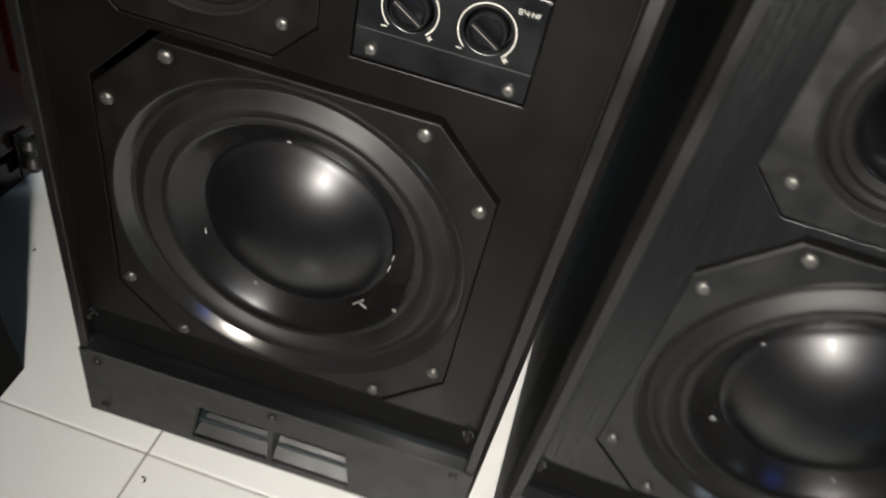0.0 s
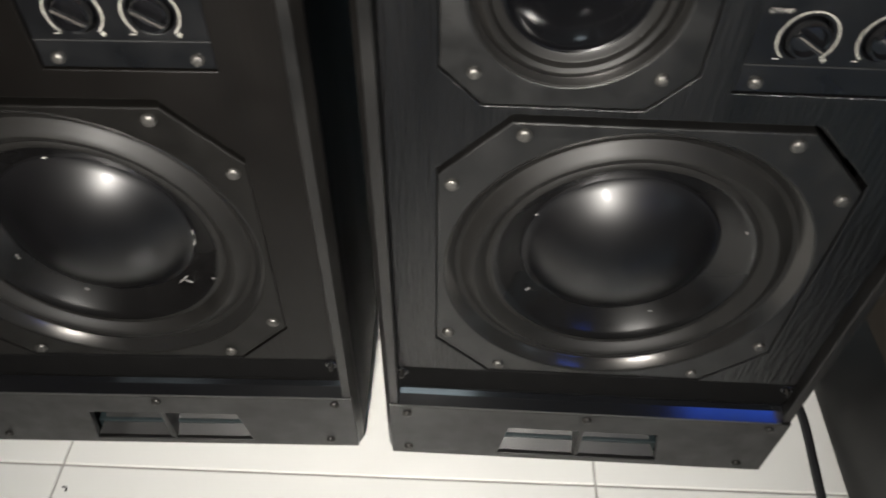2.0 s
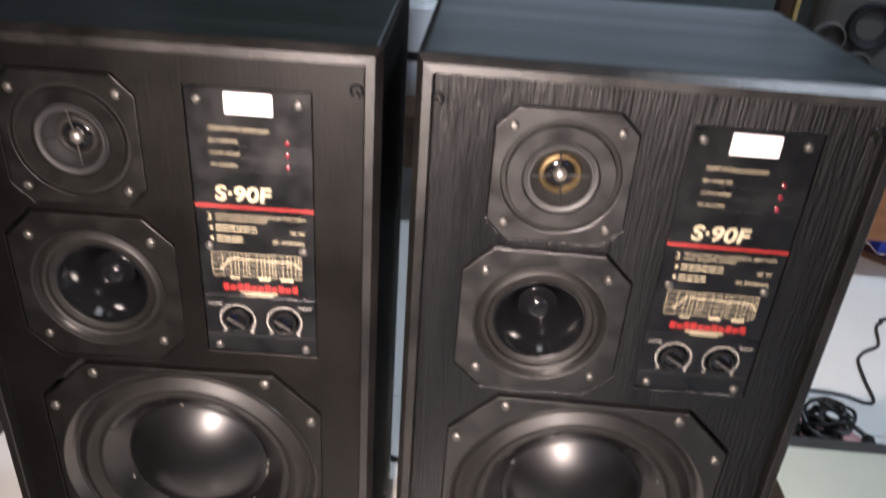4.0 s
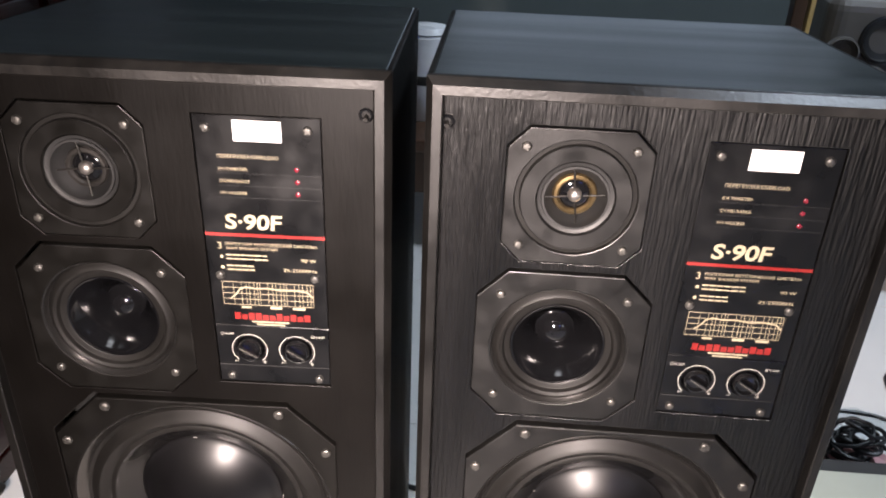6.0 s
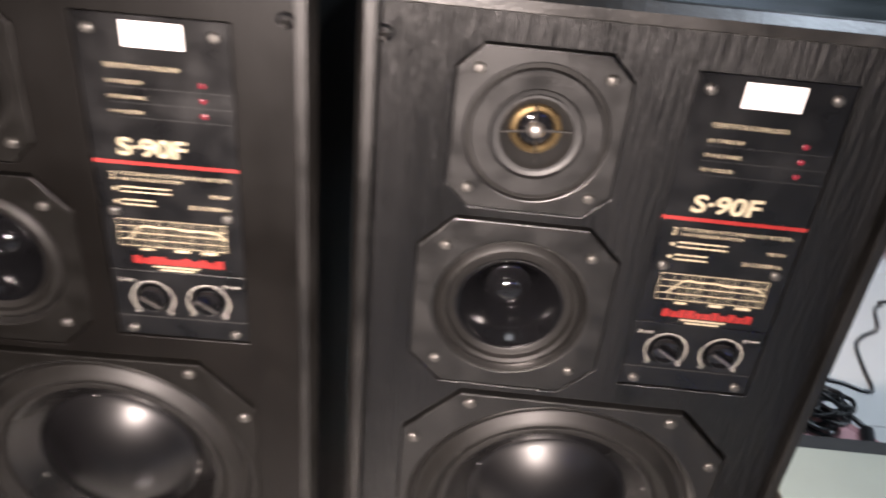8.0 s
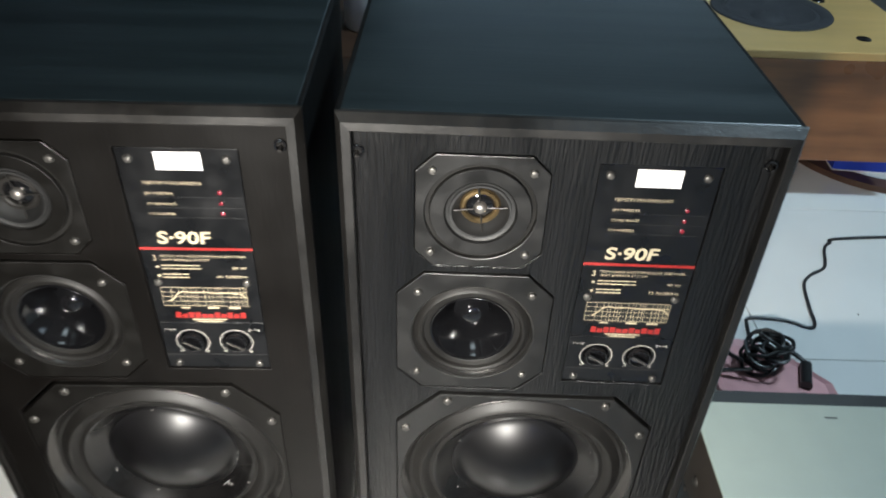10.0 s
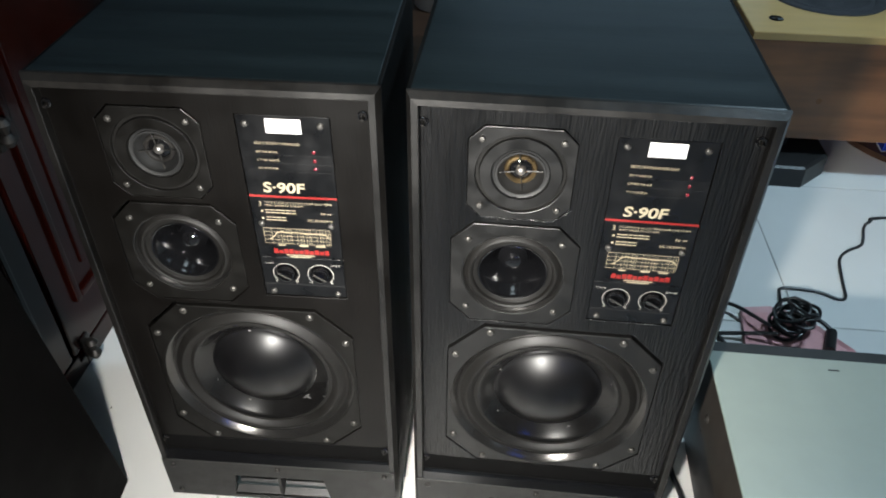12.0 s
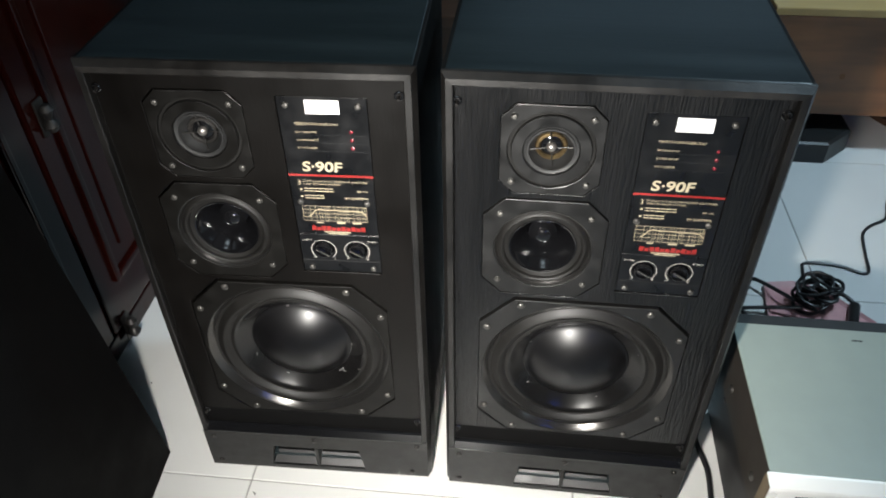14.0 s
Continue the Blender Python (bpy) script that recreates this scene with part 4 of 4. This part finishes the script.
def floor_clutter():
    r = 0.0033
    c = tagged(part("loose_cable", tube_bm([(0.664, 0.475, 0.02), (0.676, 0.535, 0.006), (0.684, 0.578, r), (0.690, 0.594, r), (0.720, 0.598, r), (0.769, 0.591, r), (0.800, 0.575, r), (0.818, 0.583, r), (0.826, 0.630, r), (0.842, 0.705, r), (0.868, 0.740, r), (0.905, 0.765, r), (0.920, 0.792, r), (0.935, 0.835, r), (0.957, 0.861, r), (1.02, 0.885, r), (1.5, 0.93, r)], r), CABLE, smooth=True), "thin black cable lying in bends on the tiles", "cable")
    cc = thing("cable_coil", "tangled coil of black cables and plugs on the floor", "cable")
    rnd = random.Random(4)
    for i in range(11):
        pts = []
        cx, cy = 0.673 + rnd.uniform(-0.014, 0.014), 0.461 + rnd.uniform(-0.012, 0.012)
        rx, ry, tilt, ph = rnd.uniform(0.020, 0.038), rnd.uniform(0.015, 0.029), rnd.uniform(-0.5, 0.5), rnd.uniform(0, 6)
        for k in range(13):
            a = ph + k * 2 * math.pi / 11
            pts.append((cx + rx * math.cos(a), cy + ry * math.sin(a), 0.012 + 0.005 * i + tilt * 0.03 * math.sin(a + 1) + rnd.uniform(0, 0.006)))
        part("loop", tube_bm([(p[0], p[1], max(0.005, p[2])) for p in pts], 0.0034, 7, smooth_steps=4), CABLE, cc, smooth=True)
    part("loop", tube_bm([(0.630, 0.447, 0.03), (0.563, 0.516, 0.02), (0.525, 0.475, 0.01), (0.554, 0.400, 0.006), (0.611, 0.381, 0.02)], 0.004, 7), CABLE, cc, smooth=True)
    part("loop", tube_bm([(0.640, 0.428, 0.03), (0.573, 0.437, 0.015), (0.496, 0.433, 0.006), (0.439, 0.400, 0.005)], 0.004, 7), CABLE, cc, smooth=True)
    part("plug", tube_bm([(0.688, 0.475, 0.03), (0.730, 0.488, 0.02), (0.754, 0.465, 0.012), (0.747, 0.433, 0.012)], 0.0045, 8), CABLE, cc, smooth=True)
    part("plug_body", tube_bm([(0.752, 0.462, 0.013), (0.733, 0.409, 0.014)], 0.0105, 10), CABLE, cc, smooth=True)
    # pink plastic tray under the coil
    p = thing("pink_tray", "pink plastic dustpan lying under the cable coil", "dustpan")
    bm = bmesh.new()
    pts = [(0.578, 0.400), (0.592, 0.516), (0.649, 0.526), (0.707, 0.507), (0.783, 0.419), (0.783, 0.381), (0.592, 0.381)]
    lo = [bm.verts.new((x, y, 0.0)) for x, y in pts]
    hi = [bm.verts.new((x, y, 0.012)) for x, y in pts]
    inn = [bm.verts.new((0.678 + (x - 0.678) * 0.9, 0.446 + (y - 0.446) * 0.86, 0.006)) for x, y in pts]
    n = len(pts)
    for i in range(n):
        j = (i + 1) % n
        bm.faces.new((lo[i], lo[j], hi[j], hi[i]))
        bm.faces.new((hi[i], hi[j], inn[j], inn[i]))
    bm.faces.new(inn)
    bmesh.ops.recalc_face_normals(bm, faces=bm.faces)
    part("tray", bm, PINK, p)
    # cable between loudspeaker and amplifier
    tagged(part("speaker_cable", tube_bm([(0.395, 0.33, 0.005), (0.398, 0.20, 0.005), (0.403, 0.11, 0.005), (0.413, 0.055, 0.005), (0.409, -0.02, 0.005), (0.405, -0.10, 0.005), (0.41, -0.25, 0.005), (0.5, -0.4, 0.005)], 0.0045), CABLE, smooth=True), "black cable on the tiles beside the amplifier", "cable")
    # cable behind the gap
    tagged(part("thin_cable", tube_bm([(-0.2, 0.40, 0.004), (-0.06, 0.335, 0.004), (0.03, 0.33, 0.004), (0.2, 0.42, 0.004)], 0.004), CABLE, smooth=True), "thin black cable behind the loudspeakers", "cable")
    # bunch of cable behind amplifier
    tagged(part("amplifier_lead", tube_bm([(0.76, 0.158, 0.225), (0.79, 0.23, 0.14), (0.80, 0.33, 0.03), (0.87, 0.37, 0.006), (1.05, 0.38, 0.006)], 0.005), CABLE, smooth=True), "black lead hanging from the rear of the amplifier", "cable")


floor_clutter()


def back_clutter():
    bb = thing("blue_carton", "blue and white cardboard box on the floor", "box", m=pose(1.082, 1.172, 0, 0, 0, -4))
    part("carton", box_bm(0, 0.30, 0, 0.22, 0.018, 0.085, 0.002), BLUE, bb)
    part("white_band", box_bm(-0.001, 0.301, -0.001, 0.221, 0.0, 0.0175, 0.002), WHITE_PL, bb)
    w = thing("wooden_hoop", "curved brown wooden board on the floor", "board")
    bm = bmesh.new()
    rings = []
    for i in range(25):
        a = radians(195 + 100 * i / 24)
        ring = []
        for rr, z in ((0.27, 0.0), (0.27, 0.016), (0.225, 0.016), (0.225, 0.0)):
            ring.append(bm.verts.new((1.27 + rr * math.cos(a), 1.345 + rr * math.sin(a), z)))
        rings.append(ring)
    for a, b in zip(rings, rings[1:]):
        for k in range(4):
            bm.faces.new((a[k], a[(k + 1) % 4], b[(k + 1) % 4], b[k]))
    bm.faces.new(rings[0])
    bm.faces.new(rings[-1][::-1])
    bmesh.ops.recalc_face_normals(bm, faces=bm.faces)
    part("board", bm, BROWN, w)


back_clutter()


def low_table():
    t = thing("low_table", "low dark brown wooden table behind the loudspeakers", "table", m=pose(-0.75, 1.12, 0))
    part("tabletop", box_bm(0, 1.36, 0, 0.62, 0.262, 0.292, 0.004), BROWN, t)
    part("apron", box_bm(0.06, 1.30, 0.03, 0.05, 0.15, 0.2615, 0.002), BROWN, t)
    for x in (0.04, 1.27):
        for y in (0.05, 0.53):
            part("leg", box_bm(x, x + 0.05, y + 0.002, y + 0.05, 0, 0.2615, 0.004), BROWN, t)
    j = thing("white_jug", "white plastic jug with a black band on the table", "jug", m=pose(-0.114, 1.33, 0.292))
    part("body", turned_bm([(0, 0), (0.060, 0), (0.064, 0.006), (0.062, 0.09), (0.060, 0.20), (0.055, 0.205), (0, 0.205)], 0, 0, 40), WHITE_PL, j, smooth=True)
    part("band", turned_bm([(0.0628, 0.09), (0.0638, 0.092), (0.0636, 0.110), (0.0624, 0.112)], 0, 0, 40), BLACKSTEEL, j, "black band", True)
    part("lid", turned_bm([(0.058, 0.206), (0.060, 0.209), (0.052, 0.222), (0.02, 0.228), (0, 0.229)], 0, 0, 40), WHITE_PL, j, smooth=True)
    b = thing("white_bowl", "white enamel bowl on the table", "bowl", m=pose(0.536, 1.45, 0.292))
    part("bowl", turned_bm([(0, 0), (0.05, 0), (0.055, 0.01), (0.095, 0.10), (0.115, 0.19), (0.12, 0.195), (0.11, 0.19), (0.09, 0.10), (0.05, 0.02), (0, 0.015)], 0, 0, 48), WHITE_PL, b, smooth=True)
    c = thing("cassette_box", "small black and grey device on the table", "device", m=pose(0.375, 1.40, 0.292, 0, 0, 6))
    part("case", box_bm(0, 0.15, 0, 0.10, 0, 0.165, 0.006), BLACKSTEEL, c)
    part("lid", box_bm(0.008, 0.142, 0.002, 0.098, 0.1655, 0.178, 0.004), TAUPE, c)
    for x, y, h, r, mt, lb in ((0.02, 1.42, 0.215, 0.022, SILVER, "silvered metal canister on the table"), (0.115, 1.44, 0.215, 0.020, SILVER, "silvered metal canister on the table"), (0.205, 1.43, 0.21, 0.016, BLACKSTEEL, "black capped bottle on the table")):
        k = thing("canister" if mt is SILVER else "bottle", lb, "canister" if mt is SILVER else "bottle", m=pose(x + 0.022, y, 0.292))
        part("body", turned_bm([(0, 0), (r, 0), (r * 1.05, 0.005), (r, h * 0.8), (r * 0.7, h * 0.88), (r * 0.7, h), (0, h)], 0, 0, 24), mt, k, smooth=True)


low_table()


def wooden_post(x0, x1, y, mt, label):
    w = thing("wooden_post", label, "post")
    part("post", box_bm(x0, x1, y, y + 0.04, 0, 0.95, 0.003), mt, w)
    part("foot", box_bm(x0 - 0.006, x1 + 0.006, y - 0.006, y + 0.046, 0, 0.03, 0.003), mt, w)


wooden_post(0.865, 0.90, 1.66, BROWN, "dark brown upright wooden post behind the clutter")
wooden_post(0.908, 0.922, 1.66, PINE, "thin yellow upright wooden slat")


def stereo_pod():
    p = thing("portable_stereo", "taupe plastic portable stereo with round black drivers", "stereo", m=pose(0.963, 1.66, 0.0, 0, 0, -8))
    part("body", box_bm(0, 0.62, 0, 0.22, 0.02, 0.60, 0.05, 5), TAUPE, p)
    for x, z, r in ((0.155, 0.483, 0.056), (0.055, 0.44, 0.040), (0.145, 0.368, 0.040), (0.39, 0.46, 0.085)):
        part("driver", lathe_bm([(r * 1.15, 0.004), (r * 1.12, -0.012), (r, -0.014), (r * 0.94, -0.006), (r * 0.4, 0.006), (0, 0.002)], x, z, 40), BLACKSTEEL if r > 0.05 else TAUPE, p, smooth=True)
    part("base", box_bm(0.05, 0.57, 0.02, 0.20, 0, 0.0195, 0.004), BLACKSTEEL, p)


stereo_pod()


def floor_specks():
    for x, y, ln, a in ((-0.298, -0.062, 0.006, 60), (-0.555, 0.135, 0.004, 20), (0.05, -0.09, 0.003, 120), (0.92, 0.62, 0.004, 40)):
        p = [(x + ln * k / 3 * math.cos(radians(a + 25 * k)), y + ln * k / 3 * math.sin(radians(a + 25 * k)), 0.0008) for k in range(4)]
        tagged(part("crumb", tube_bm(p, 0.0009, 6, smooth_steps=2), GROOVE), "tiny dark crumb of dirt on the tiles", "dirt", "crumbs on the floor")


floor_specks()


# ---- floor tiles, last ----
def tiles():
    p, g = 0.5105, 0.0022
    bm = box_bm(-p / 2 + g / 2, p / 2 - g / 2, -p / 2 + g / 2, p / 2 - g / 2, -0.008, 0.0, 0.0009, 1)
    me = bpy.data.meshes.new("tile")
    bm.to_mesh(me)
    bm.free()
    me.materials.append(TILE)
    turn = pose(-0.3110, -0.0355, 0, 0, 0, FLOOR_TURN)
    for i in range(-2, 6):
        for j in range(-6, 7):
            m = turn @ pose((i + 0.5) * p, (j + 0.5) * p, 0)
            if -1.3 < m.translation.x < 2.7 and -3.3 < m.translation.y < 3.3:
                ob = new("tile", me)
                ob.parent = floor
                ob.matrix_local = m


tiles()
